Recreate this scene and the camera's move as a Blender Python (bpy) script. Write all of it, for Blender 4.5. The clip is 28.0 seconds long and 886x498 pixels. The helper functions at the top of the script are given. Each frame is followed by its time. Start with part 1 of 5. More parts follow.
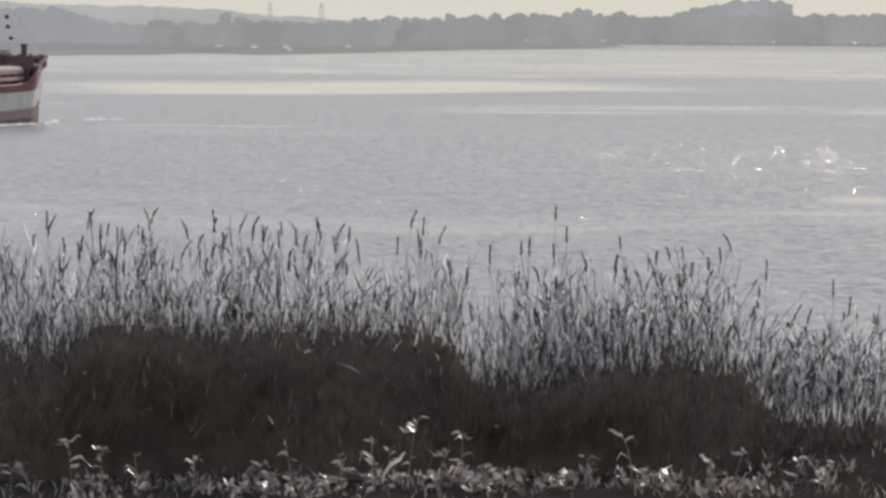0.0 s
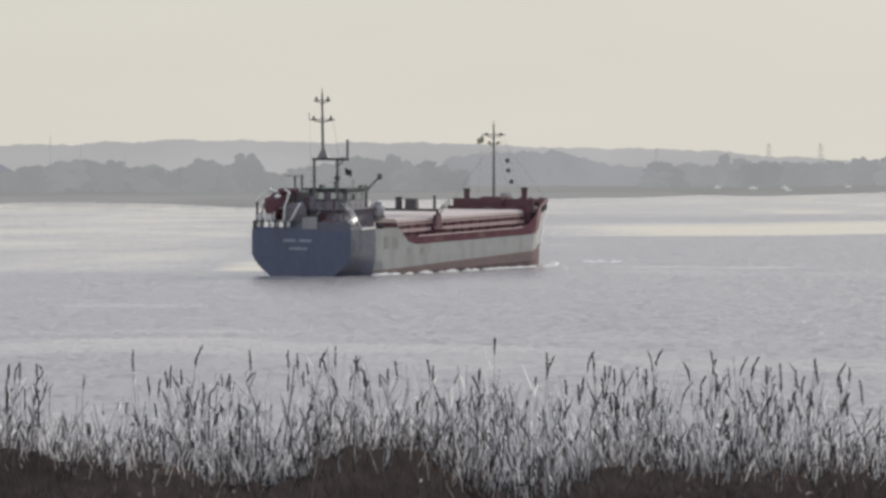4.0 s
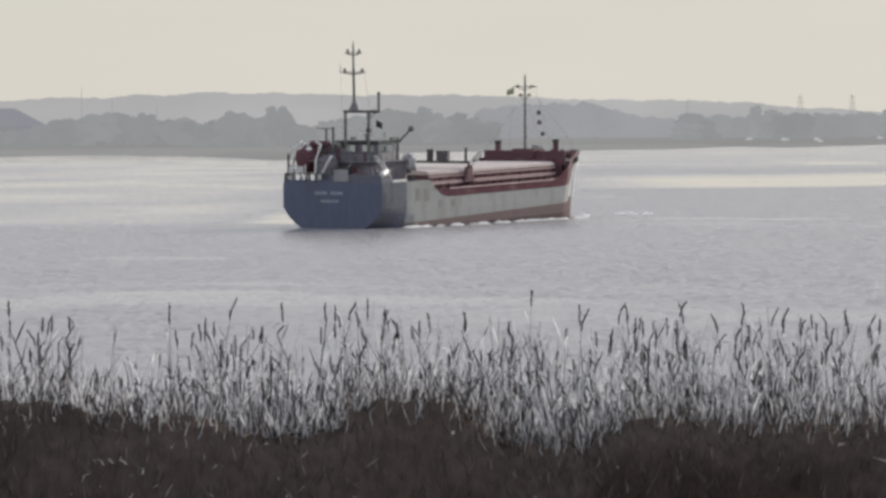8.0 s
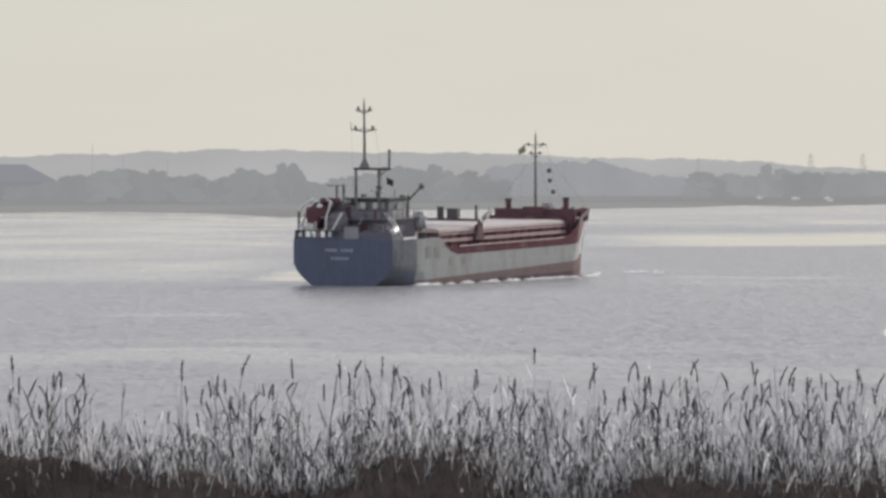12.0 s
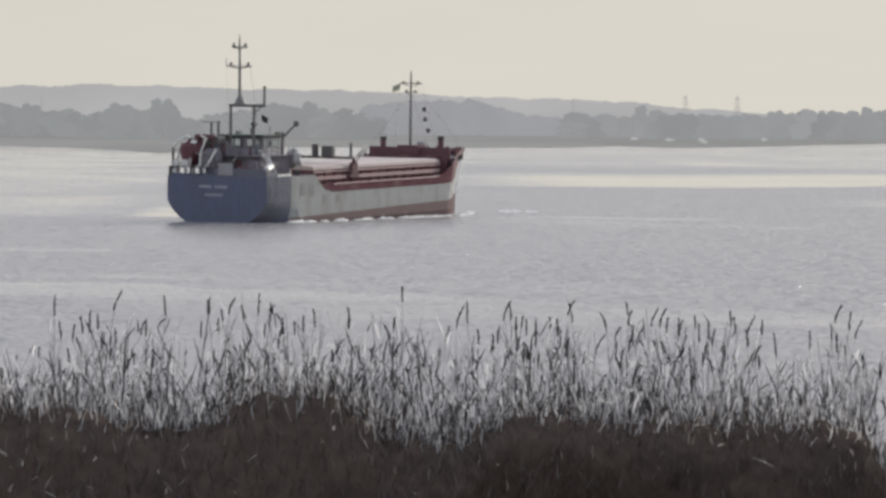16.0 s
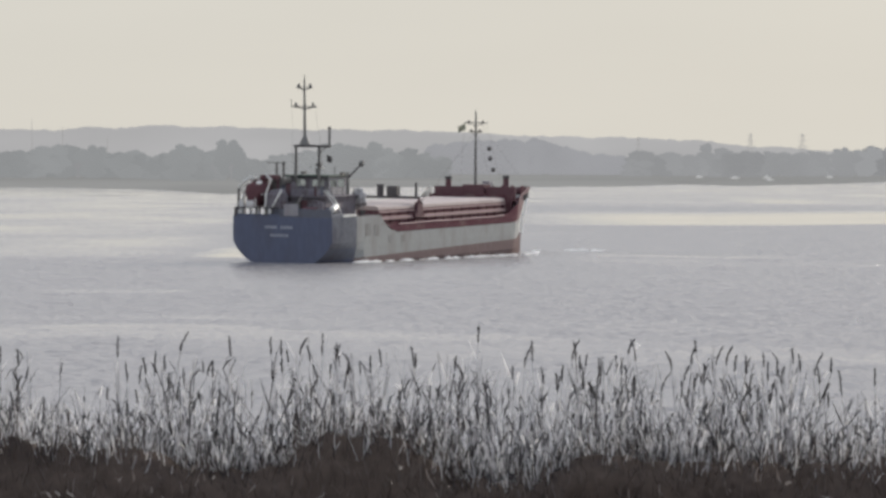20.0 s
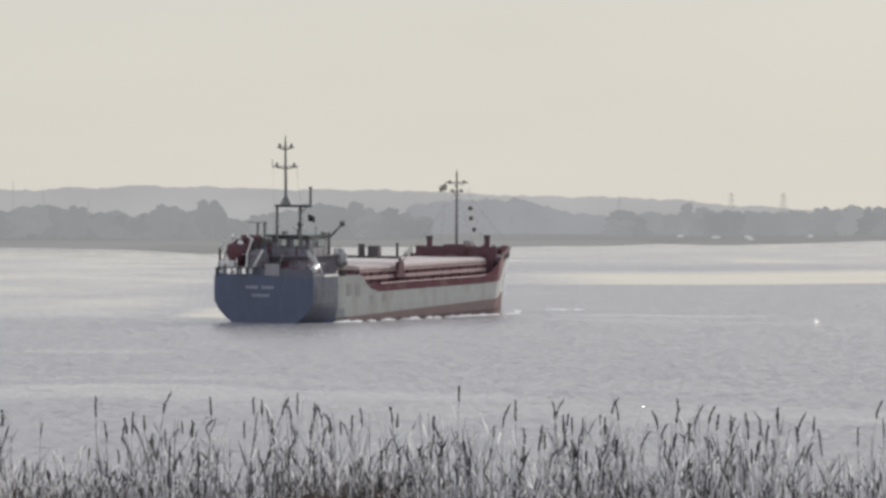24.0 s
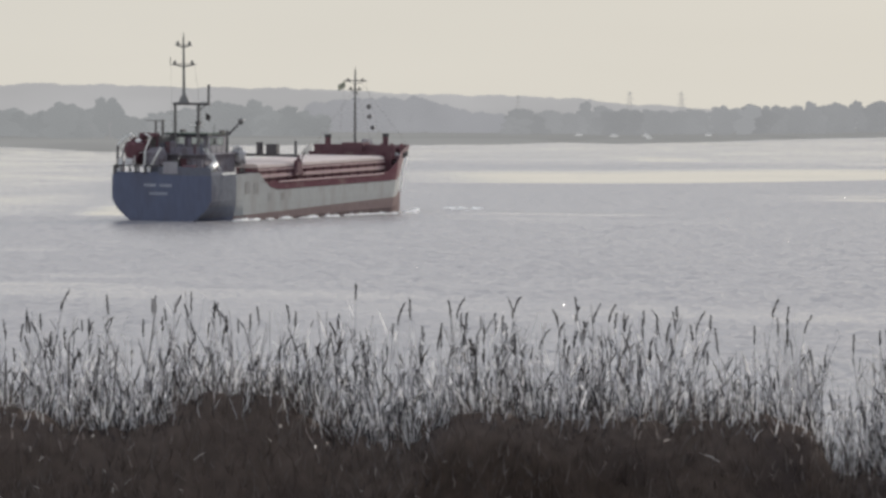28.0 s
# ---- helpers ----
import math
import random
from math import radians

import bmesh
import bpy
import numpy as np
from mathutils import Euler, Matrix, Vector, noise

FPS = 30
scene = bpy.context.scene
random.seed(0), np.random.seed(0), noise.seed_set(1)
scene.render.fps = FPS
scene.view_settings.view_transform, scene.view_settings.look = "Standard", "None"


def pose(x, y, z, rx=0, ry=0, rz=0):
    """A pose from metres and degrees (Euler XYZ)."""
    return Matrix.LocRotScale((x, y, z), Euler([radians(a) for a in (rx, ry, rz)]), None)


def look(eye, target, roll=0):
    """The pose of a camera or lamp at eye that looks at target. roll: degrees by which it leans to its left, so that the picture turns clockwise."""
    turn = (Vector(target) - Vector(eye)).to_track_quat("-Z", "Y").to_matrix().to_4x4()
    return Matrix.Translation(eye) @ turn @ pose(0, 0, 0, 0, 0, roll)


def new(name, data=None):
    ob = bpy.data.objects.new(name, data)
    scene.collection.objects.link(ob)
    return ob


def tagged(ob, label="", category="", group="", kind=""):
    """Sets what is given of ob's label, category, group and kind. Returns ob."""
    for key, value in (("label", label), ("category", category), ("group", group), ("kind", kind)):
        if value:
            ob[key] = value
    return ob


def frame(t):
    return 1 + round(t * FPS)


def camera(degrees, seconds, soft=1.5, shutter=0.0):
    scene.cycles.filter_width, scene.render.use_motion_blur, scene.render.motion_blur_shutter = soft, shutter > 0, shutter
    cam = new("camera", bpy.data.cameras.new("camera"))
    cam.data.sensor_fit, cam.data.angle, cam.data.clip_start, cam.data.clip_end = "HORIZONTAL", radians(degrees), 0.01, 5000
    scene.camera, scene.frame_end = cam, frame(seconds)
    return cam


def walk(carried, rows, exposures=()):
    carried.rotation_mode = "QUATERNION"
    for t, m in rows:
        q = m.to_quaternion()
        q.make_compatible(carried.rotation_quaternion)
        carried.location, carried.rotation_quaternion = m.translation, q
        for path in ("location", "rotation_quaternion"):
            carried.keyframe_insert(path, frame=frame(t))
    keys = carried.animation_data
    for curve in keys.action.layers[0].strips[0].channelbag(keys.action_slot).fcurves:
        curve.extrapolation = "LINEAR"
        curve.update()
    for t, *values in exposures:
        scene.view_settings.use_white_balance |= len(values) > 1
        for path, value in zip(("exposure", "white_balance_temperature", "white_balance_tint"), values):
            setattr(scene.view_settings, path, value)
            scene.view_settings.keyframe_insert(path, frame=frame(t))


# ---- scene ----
# ---- camera ----
EYE = (0.0, 0.0, 12.3)
cam = camera(13.0, 28.0, soft=3.1)


def aim(yaw, pitch, roll):
    """Yaw to the right, pitch up, roll as in look(); degrees."""
    y, p = radians(yaw), radians(pitch)
    d = Vector((math.sin(y) * math.cos(p), math.cos(y) * math.cos(p), math.sin(p)))
    return look(EYE, Vector(EYE) + d * 100, roll)


AIMS = (
    (0, 7.833, -3.189, 0.504),
    (0.5, 6.189, -2.770, 0.485),
    (1, 4.800, -2.222, 0.360),
    (1.5, 3.644, -1.727, 0.133),
    (2, 2.640, -1.368, -0.032),
    (2.5, 1.808, -1.205, -0.010),
    (3, 1.195, -1.158, -0.098),
    (3.5, 0.731, -1.176, -0.114),
    (4, 0.466, -1.129, -0.104),
    (4.5, 0.439, -0.950, -0.072),
    (6.5, 0.301, -0.801, -0.012),
    (7, 0.154, -1.245, -0.088),
    (7.5, 0.059, -1.638, -0.146),
    (8, -0.000, -1.831, -0.250),
    (8.5, 0.074, -1.877, -0.349),
    (9, 0.166, -1.826, -0.300),
    (9.5, 0.295, -1.780, -0.276),
    (10, 0.345, -1.714, -0.291),
    (10.5, 0.280, -1.535, -0.080),
    (11, 0.060, -1.243, -0.127),
    (11.5, -0.150, -0.934, -0.025),
    (13.5, 0.070, -1.551, -0.049),
    (14, 0.568, -1.792, 0.070),
    (14.5, 1.107, -1.916, 0.207),
    (15, 1.540, -1.952, 0.367),
    (15.5, 1.734, -1.951, 0.523),
    (16, 1.715, -1.882, 0.633),
    (16.5, 1.594, -1.807, 0.563),
    (17, 1.386, -1.773, 0.632),
    (17.5, 1.183, -1.814, 0.633),
    (18, 0.979, -1.844, 0.545),
    (18.5, 0.819, -1.781, 0.413),
    (19, 0.761, -1.615, 0.402),
    (19.5, 0.737, -1.432, 0.323),
    (20, 0.743, -1.309, 0.282),
    (20.5, 0.734, -1.263, 0.259),
    (21, 0.715, -1.190, 0.296),
    (21.5, 0.673, -1.062, 0.308),
    (23.5, 0.773, -0.478, 0.219),
    (24, 1.017, -0.428, 0.203),
    (24.5, 1.329, -0.433, 0.110),
    (25, 1.630, -0.566, 0.001),
    (25.5, 1.872, -0.831, 0.017),
    (26, 2.053, -1.168, -0.055),
    (26.5, 2.182, -1.558, 0.083),
    (27, 2.443, -1.918, 0.259),
    (27.5, 2.510, -2.090, 0.270),
    (28, 2.521, -1.919, 0.307),
)
walk(cam, [(t, aim(y, p, r)) for t, y, p, r in AIMS])

# ---- world and sun ----
SUN_AZ, SUN_EL = 38.0, 21.0
world = bpy.data.worlds.new("world")
scene.world = world
world.use_nodes = True
wn, wl = world.node_tree.nodes, world.node_tree.links
wn.clear()
w_out = wn.new("ShaderNodeOutputWorld")
w_bg = wn.new("ShaderNodeBackground")
w_sky = wn.new("ShaderNodeTexSky")
w_sky.sky_type = "NISHITA"
w_sky.sun_disc = False
w_sky.sun_elevation, w_sky.sun_rotation = radians(SUN_EL), radians(SUN_AZ)
w_sky.air_density, w_sky.dust_density, w_sky.ozone_density = 1.0, 3.0, 1.0
w_gain = wn.new("ShaderNodeVectorMath")
w_gain.operation = "SCALE"
w_gain.inputs["Scale"].default_value = 0.07
wl.new(w_sky.outputs[0], w_gain.inputs[0])
w_co = wn.new("ShaderNodeTexCoord")
w_sep = wn.new("ShaderNodeSeparateXYZ")
wl.new(w_co.outputs["Generated"], w_sep.inputs[0])
w_ramp = wn.new("ShaderNodeValToRGB")   # thin high cloud, warm at the horizon
w_stops = ((0.0, (0.72, 0.69, 0.62, 1)), (0.05, (0.70, 0.68, 0.622, 1)), (0.16, (0.69, 0.685, 0.695, 1)), (0.32, (0.685, 0.71, 0.75, 1)), (0.5, (0.66, 0.695, 0.76, 1)), (1.0, (0.43, 0.53, 0.69, 1)))
w_els = w_ramp.color_ramp.elements
w_els[0].position, w_els[0].color = w_stops[0]
w_els[1].position, w_els[1].color = w_stops[-1]
for pos, col in w_stops[1:-1]:
    w_els.new(pos).color = col
wl.new(w_sep.outputs["Z"], w_ramp.inputs[0])
w_map = wn.new("ShaderNodeMapping")
w_map.inputs["Scale"].default_value = (6, 6, 30)
wl.new(w_co.outputs["Generated"], w_map.inputs[0])
w_noise = wn.new("ShaderNodeTexNoise")
w_noise.inputs["Scale"].default_value = 1.0
w_noise.inputs["Detail"].default_value = 3
wl.new(w_map.outputs[0], w_noise.inputs["Vector"])
w_var = wn.new("ShaderNodeMapRange")
w_var.inputs["To Min"].default_value, w_var.inputs["To Max"].default_value = 0.95, 1.05
wl.new(w_noise.outputs["Fac"], w_var.inputs[0])
w_cloud = wn.new("ShaderNodeVectorMath")
w_cloud.operation = "SCALE"
wl.new(w_ramp.outputs[0], w_cloud.inputs[0])
wl.new(w_var.outputs[0], w_cloud.inputs["Scale"])
w_mix = wn.new("ShaderNodeMix")
w_mix.data_type = "RGBA"
w_mix.inputs["Factor"].default_value = 0.93
wl.new(w_gain.outputs[0], w_mix.inputs["A"])
wl.new(w_cloud.outputs[0], w_mix.inputs["B"])
wl.new(w_mix.outputs["Result"], w_bg.inputs["Color"])
w_bg.inputs["Strength"].default_value = 1.0
wl.new(w_bg.outputs[0], w_out.inputs[0])

sun_data = bpy.data.lights.new("sun", "SUN")
sun_data.energy, sun_data.angle, sun_data.color = 3.2, radians(0.6), (1.0, 0.93, 0.82)
sun = new("sun", sun_data)
sa, se = radians(SUN_AZ), radians(SUN_EL)
sun.matrix_world = look((math.sin(sa) * math.cos(se) * 900, math.cos(sa) * math.cos(se) * 900, math.sin(se) * 900), (0, 0, 0))


# ---- materials ----
def nodes_of(name):
    m = bpy.data.materials.new(name)
    m.use_nodes = True
    n, l = m.node_tree.nodes, m.node_tree.links
    return m, n, l, n["Principled BSDF"]


def paint(name, col, rough=0.5, metal=0.0, vary=0.25, scale=1.5, stain=None, stain_amt=0.35, bump=0.0, streak=1.0):
    """Paint or plain stuff with a fine and a broad variation, and stains of another colour."""
    m, n, l, b = nodes_of(name)
    co = n.new("ShaderNodeTexCoord")
    mp = n.new("ShaderNodeMapping")
    mp.inputs["Scale"].default_value = (1, 1, 1 / streak)
    l.new(co.outputs["Object"], mp.inputs[0])
    fine, broad = n.new("ShaderNodeTexNoise"), n.new("ShaderNodeTexNoise")
    fine.inputs["Scale"].default_value, broad.inputs["Scale"].default_value = scale * 6, scale
    fine.inputs["Detail"].default_value, broad.inputs["Detail"].default_value = 4, 5
    l.new(mp.outputs[0], fine.inputs["Vector"])
    l.new(mp.outputs[0], broad.inputs["Vector"])
    info = n.new("ShaderNodeObjectInfo")
    add = n.new("ShaderNodeMath")
    add.operation = "MULTIPLY_ADD"
    l.new(info.outputs["Random"], add.inputs[0])
    add.inputs[1].default_value = 0.25
    l.new(fine.outputs["Fac"], add.inputs[2])
    rng = n.new("ShaderNodeMapRange")
    rng.inputs["From Min"].default_value, rng.inputs["From Max"].default_value = 0.25, 1.0
    rng.inputs["To Min"].default_value, rng.inputs["To Max"].default_value = 1 - vary, 1 + vary
    l.new(add.outputs[0], rng.inputs[0])
    sc = n.new("ShaderNodeVectorMath")
    sc.operation = "SCALE"
    sc.inputs[0].default_value = col
    l.new(rng.outputs[0], sc.inputs["Scale"])
    mix = n.new("ShaderNodeMix")
    mix.data_type = "RGBA"
    st = n.new("ShaderNodeMapRange")
    st.inputs["From Min"].default_value, st.inputs["From Max"].default_value = 0.5, 0.75
    st.inputs["To Max"].default_value = stain_amt
    l.new(broad.outputs["Fac"], st.inputs[0])
    l.new(st.outputs[0], mix.inputs["Factor"])
    l.new(sc.outputs[0], mix.inputs["A"])
    mix.inputs["B"].default_value = (*(stain or [c * 0.6 for c in col]), 1)
    l.new(mix.outputs["Result"], b.inputs["Base Color"])
    b.inputs["Roughness"].default_value, b.inputs["Metallic"].default_value = rough, metal
    b.inputs["Specular IOR Level"].default_value = 0.5 if rough < 0.9 else 0.0
    if bump:
        bp = n.new("ShaderNodeBump")
        bp.inputs["Strength"].default_value, bp.inputs["Distance"].default_value = bump, 0.02
        l.new(fine.outputs["Fac"], bp.inputs["Height"])
        l.new(bp.outputs[0], b.inputs["Normal"])
    return m


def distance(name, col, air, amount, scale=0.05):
    """Far backdrop beyond the river; miles of bright air are painted in as emission."""
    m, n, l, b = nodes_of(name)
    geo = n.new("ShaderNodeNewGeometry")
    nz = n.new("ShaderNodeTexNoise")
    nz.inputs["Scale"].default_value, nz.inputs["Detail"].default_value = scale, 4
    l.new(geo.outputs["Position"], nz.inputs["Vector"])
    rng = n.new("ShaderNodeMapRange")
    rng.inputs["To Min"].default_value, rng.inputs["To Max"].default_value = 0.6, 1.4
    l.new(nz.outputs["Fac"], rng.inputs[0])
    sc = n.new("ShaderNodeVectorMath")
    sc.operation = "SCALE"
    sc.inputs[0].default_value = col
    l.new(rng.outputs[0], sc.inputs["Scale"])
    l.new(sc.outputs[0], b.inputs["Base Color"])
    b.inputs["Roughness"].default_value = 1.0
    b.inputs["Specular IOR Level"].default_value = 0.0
    # haze glow, varied from object to object and by broad noise
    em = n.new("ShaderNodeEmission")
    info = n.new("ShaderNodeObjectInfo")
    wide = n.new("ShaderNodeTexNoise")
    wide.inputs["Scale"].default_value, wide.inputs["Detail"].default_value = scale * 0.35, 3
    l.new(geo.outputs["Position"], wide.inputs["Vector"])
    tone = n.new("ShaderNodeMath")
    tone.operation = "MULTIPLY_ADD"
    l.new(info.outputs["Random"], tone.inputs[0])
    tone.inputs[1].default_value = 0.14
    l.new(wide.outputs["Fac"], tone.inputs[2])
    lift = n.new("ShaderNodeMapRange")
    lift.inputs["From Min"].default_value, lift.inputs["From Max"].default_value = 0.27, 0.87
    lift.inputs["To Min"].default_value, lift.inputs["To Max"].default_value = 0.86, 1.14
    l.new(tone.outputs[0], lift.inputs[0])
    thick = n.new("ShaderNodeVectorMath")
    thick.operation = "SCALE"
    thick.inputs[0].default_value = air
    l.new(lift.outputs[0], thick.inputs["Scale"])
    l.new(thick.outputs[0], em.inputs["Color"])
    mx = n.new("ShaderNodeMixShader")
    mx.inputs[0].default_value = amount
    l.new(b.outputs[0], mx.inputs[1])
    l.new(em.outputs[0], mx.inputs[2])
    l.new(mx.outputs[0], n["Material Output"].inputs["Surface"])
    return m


def glass(name, tint=(0.55, 0.62, 0.6)):
    m, n, l, b = nodes_of(name)
    b.inputs["Base Color"].default_value = (*tint, 1)
    b.inputs["Roughness"].default_value = 0.03
    b.inputs["Transmission Weight"].default_value = 1.0
    b.inputs["IOR"].default_value = 1.05
    return m


def leafy(name, col, col2, trans=0.35, scale=3.0, split=(0.75, 1.22)):
    """Dry plant matter: two tones from piece to piece, light shining through thin blades."""
    m, n, l, b = nodes_of(name)
    geo = n.new("ShaderNodeNewGeometry")
    nz = n.new("ShaderNodeTexNoise")
    nz.inputs["Scale"].default_value = scale
    l.new(geo.outputs["Position"], nz.inputs["Vector"])
    ad = n.new("ShaderNodeMath")
    ad.operation = "ADD"
    l.new(geo.outputs["Random Per Island"], ad.inputs[0])
    l.new(nz.outputs["Fac"], ad.inputs[1])
    rng = n.new("ShaderNodeMapRange")
    rng.inputs["From Min"].default_value, rng.inputs["From Max"].default_value = split
    l.new(ad.outputs[0], rng.inputs[0])
    mix = n.new("ShaderNodeMix")
    mix.data_type = "RGBA"
    l.new(rng.outputs[0], mix.inputs["Factor"])
    mix.inputs["A"].default_value, mix.inputs["B"].default_value = (*col, 1), (*col2, 1)
    l.new(mix.outputs["Result"], b.inputs["Base Color"])
    b.inputs["Roughness"].default_value = 0.4
    if trans:
        tr = n.new("ShaderNodeBsdfTranslucent")
        l.new(mix.outputs["Result"], tr.inputs["Color"])
        mx = n.new("ShaderNodeMixShader")
        mx.inputs[0].default_value = trans
        l.new(b.outputs[0], mx.inputs[1])
        l.new(tr.outputs[0], mx.inputs[2])
        l.new(mx.outputs[0], n["Material Output"].inputs["Surface"])
    return m


def water_material():
    """Silty tidal water: wind ripples in moving facets, smoother slicks fixed in place to fit the view."""
    m, n, l, b = nodes_of("river_water")
    geo = n.new("ShaderNodeNewGeometry")
    co = n.new("ShaderNodeTexCoord")

    def math_node(op, a, c=None, d=None):
        k = n.new("ShaderNodeMath")
        k.operation = op
        for i, v in enumerate((a, c, d)):
            if v is None:
                continue
            if isinstance(v, (int, float)):
                k.inputs[i].default_value = v
            else:
                l.new(v, k.inputs[i])
        return k.outputs[0]

    def step(v, lo, hi, a=0.0, c=1.0):
        k = n.new("ShaderNodeMapRange")
        k.interpolation_type = "SMOOTHSTEP"
        for key, x in (("From Min", lo), ("From Max", hi), ("To Min", a), ("To Max", c)):
            k.inputs[key].default_value = x
        l.new(v, k.inputs[0])
        return k.outputs[0]

    def cloud(vec, sx, sy, detail):
        mp = n.new("ShaderNodeMapping")
        mp.inputs["Scale"].default_value = (sx, sy, 1)
        l.new(vec, mp.inputs[0])
        k = n.new("ShaderNodeTexNoise")
        k.inputs["Scale"].default_value, k.inputs["Detail"].default_value = 1.0, detail
        l.new(mp.outputs[0], k.inputs["Vector"])
        return k

    sep = n.new("ShaderNodeSeparateXYZ")
    l.new(geo.outputs["Position"], sep.inputs[0])
    warp = cloud(geo.outputs["Position"], 0.013, 0.004, 3)
    dist = math_node("MULTIPLY_ADD", warp.outputs["Fac"], 220.0, math_node("SUBTRACT", sep.outputs["Y"], 110.0))
    x = sep.outputs["X"]

    def band(y0, y1, soft, x0, x1, xs, amount):
        v = math_node("MULTIPLY", step(dist, y0 - soft, y0 + soft), step(dist, y1 - soft, y1 + soft, 1.0, 0.0))
        v = math_node("MULTIPLY", v, math_node("MULTIPLY", step(x, x0 - xs, x0 + xs), step(x, x1 - xs, x1 + xs, 1.0, 0.0)))
        return math_node("MULTIPLY", v, amount)

    streaks = cloud(geo.outputs["Position"], 0.006, 0.045, 4)
    threads = cloud(geo.outputs["Position"], 0.02, 0.11, 3)
    near = math_node("MULTIPLY_ADD", warp.outputs["Fac"], 24.0, math_node("SUBTRACT", sep.outputs["Y"], 12.0))
    # broken slicks drawn out along the stream
    slick = band(480, 494, 6, 24, 52, 8, 0.5)
    for args in ((1080, 2900, 70, -900, 2500, 50, 0.5), (1250, 1800, 50, -900, -30, 60, 0.2), (246, 274, 6, -60, 90, 20, 0.42), (286, 300, 5, -60, 30, 20, 0.25)):
        slick = math_node("ADD", slick, band(*args))
    patch = cloud(geo.outputs["Position"], 0.02, 0.012, 4)
    slick = math_node("ADD", slick, step(patch.outputs["Fac"], 0.56, 0.66, 0.0, 0.3))
    slick = math_node("MULTIPLY", slick, step(streaks.outputs["Fac"], 0.36, 0.56, 0.45, 1.15))
    slick = math_node("ADD", slick, step(streaks.outputs["Fac"], 0.62, 0.72, 0.0, 0.3))
    slick = math_node("ADD", slick, step(threads.outputs["Fac"], 0.6, 0.7, 0.0, 0.22))
    # smoother water left of the ship, set to fit the view; smooth tongue astern
    left_side = math_node("MULTIPLY", step(near, 462.0, 496.0), step(x, -40.0, -10.0, 1.0, 0.0))
    calm = math_node("MULTIPLY", math_node("MULTIPLY", left_side, step(near, 900.0, 1500.0, 1.0, 0.8)), step(patch.outputs["Fac"], 0.35, 0.65, 0.38, 0.68))
    slick = math_node("MAXIMUM", slick, calm)
    tongue = math_node("MULTIPLY", math_node("MULTIPLY", step(near, 482.0, 490.0), step(near, 530.0, 560.0, 1.0, 0.0)), math_node("MULTIPLY", step(x, -30.0, -20.0), step(x, -14.0, -10.0, 1.0, 0.0)))
    slick = math_node("MAXIMUM", slick, math_node("MULTIPLY", tongue, step(threads.outputs["Fac"], 0.4, 0.6, 0.7, 1.0)))
    # the long glassy lane beyond the bow, with a clean near edge
    skew = math_node("SUBTRACT", near, math_node("MULTIPLY", step(x, 60.0, 150.0), 75.0))
    lane = math_node("MULTIPLY", step(skew, 742.0, 750.0), step(skew, 860.0, 985.0, 1.0, 0.0))
    lane = math_node("MULTIPLY", lane, math_node("MULTIPLY", step(x, 16.0, 60.0, 0.35, 1.0), step(x, 130.0, 200.0, 1.0, 0.15)))
    slick = math_node("MAXIMUM", slick, math_node("MULTIPLY", lane, step(threads.outputs["Fac"], 0.36, 0.56, 0.72, 1.0)))
    side = math_node("MULTIPLY", math_node("MULTIPLY", step(near, 580.0, 590.0), step(near, 612.0, 700.0, 1.0, 0.0)), step(x, 66.0, 100.0))
    slick = math_node("MAXIMUM", slick, math_node("MULTIPLY", side, step(threads.outputs["Fac"], 0.42, 0.6, 0.15, 0.85)))
    thin = math_node("MULTIPLY", math_node("MULTIPLY", step(near, 354.0, 359.0), step(near, 363.0, 369.0, 1.0, 0.0)), math_node("MULTIPLY", step(x, -37.0, -30.0), step(x, -21.0, -16.0, 1.0, 0.0)))
    slick = math_node("MAXIMUM", slick, math_node("MULTIPLY", thin, 0.42))
    slick = math_node("MINIMUM", slick, 1.0)

    amp = step(slick, 0.0, 1.0, 1.0, 0.015)
    total = None
    for sx, sy, detail, gain in ((2.2, 3.2, 2, 0.9), (0.2, 0.6, 3, 0.45), (0.9, 0.36, 2, 0.75)):
        k = cloud(co.outputs["Object"], sx, sy, detail)
        sub = n.new("ShaderNodeVectorMath")
        sub.operation = "SUBTRACT"
        l.new(k.outputs["Color"], sub.inputs[0])
        sub.inputs[1].default_value = (0.5, 0.5, 0.5)
        mul = n.new("ShaderNodeVectorMath")
        mul.operation = "MULTIPLY"
        l.new(sub.outputs[0], mul.inputs[0])
        mul.inputs[1].default_value = (gain, gain, 0.0)
        if total is None:
            total = mul.outputs[0]
        else:
            ad = n.new("ShaderNodeVectorMath")
            l.new(total, ad.inputs[0])
            l.new(mul.outputs[0], ad.inputs[1])
            total = ad.outputs[0]
    scl = n.new("ShaderNodeVectorMath")
    scl.operation = "SCALE"
    l.new(total, scl.inputs[0])
    l.new(amp, scl.inputs["Scale"])
    # sparse steep facets tilted to throw the sun at the camera, denser in one band
    crest = n.new("ShaderNodeTexVoronoi")
    crest.inputs["Scale"].default_value = 1.0
    long = n.new("ShaderNodeMapping")
    long.inputs["Scale"].default_value = (9.0, 1.4, 1)
    l.new(co.outputs["Object"], long.inputs[0])
    l.new(long.outputs[0], crest.inputs["Vector"])
    cc = n.new("ShaderNodeSeparateColor")
    l.new(crest.outputs["Color"], cc.inputs[0])
    glint_cut = math_node("SUBTRACT", 0.99965, band(290, 385, 18, 67, 400, 6, 0.0105))
    here = math_node("MULTIPLY", math_node("GREATER_THAN", cc.outputs["Blue"], glint_cut), step(sep.outputs["Y"], 230.0, 260.0))
    tilt = n.new("ShaderNodeCombineXYZ")
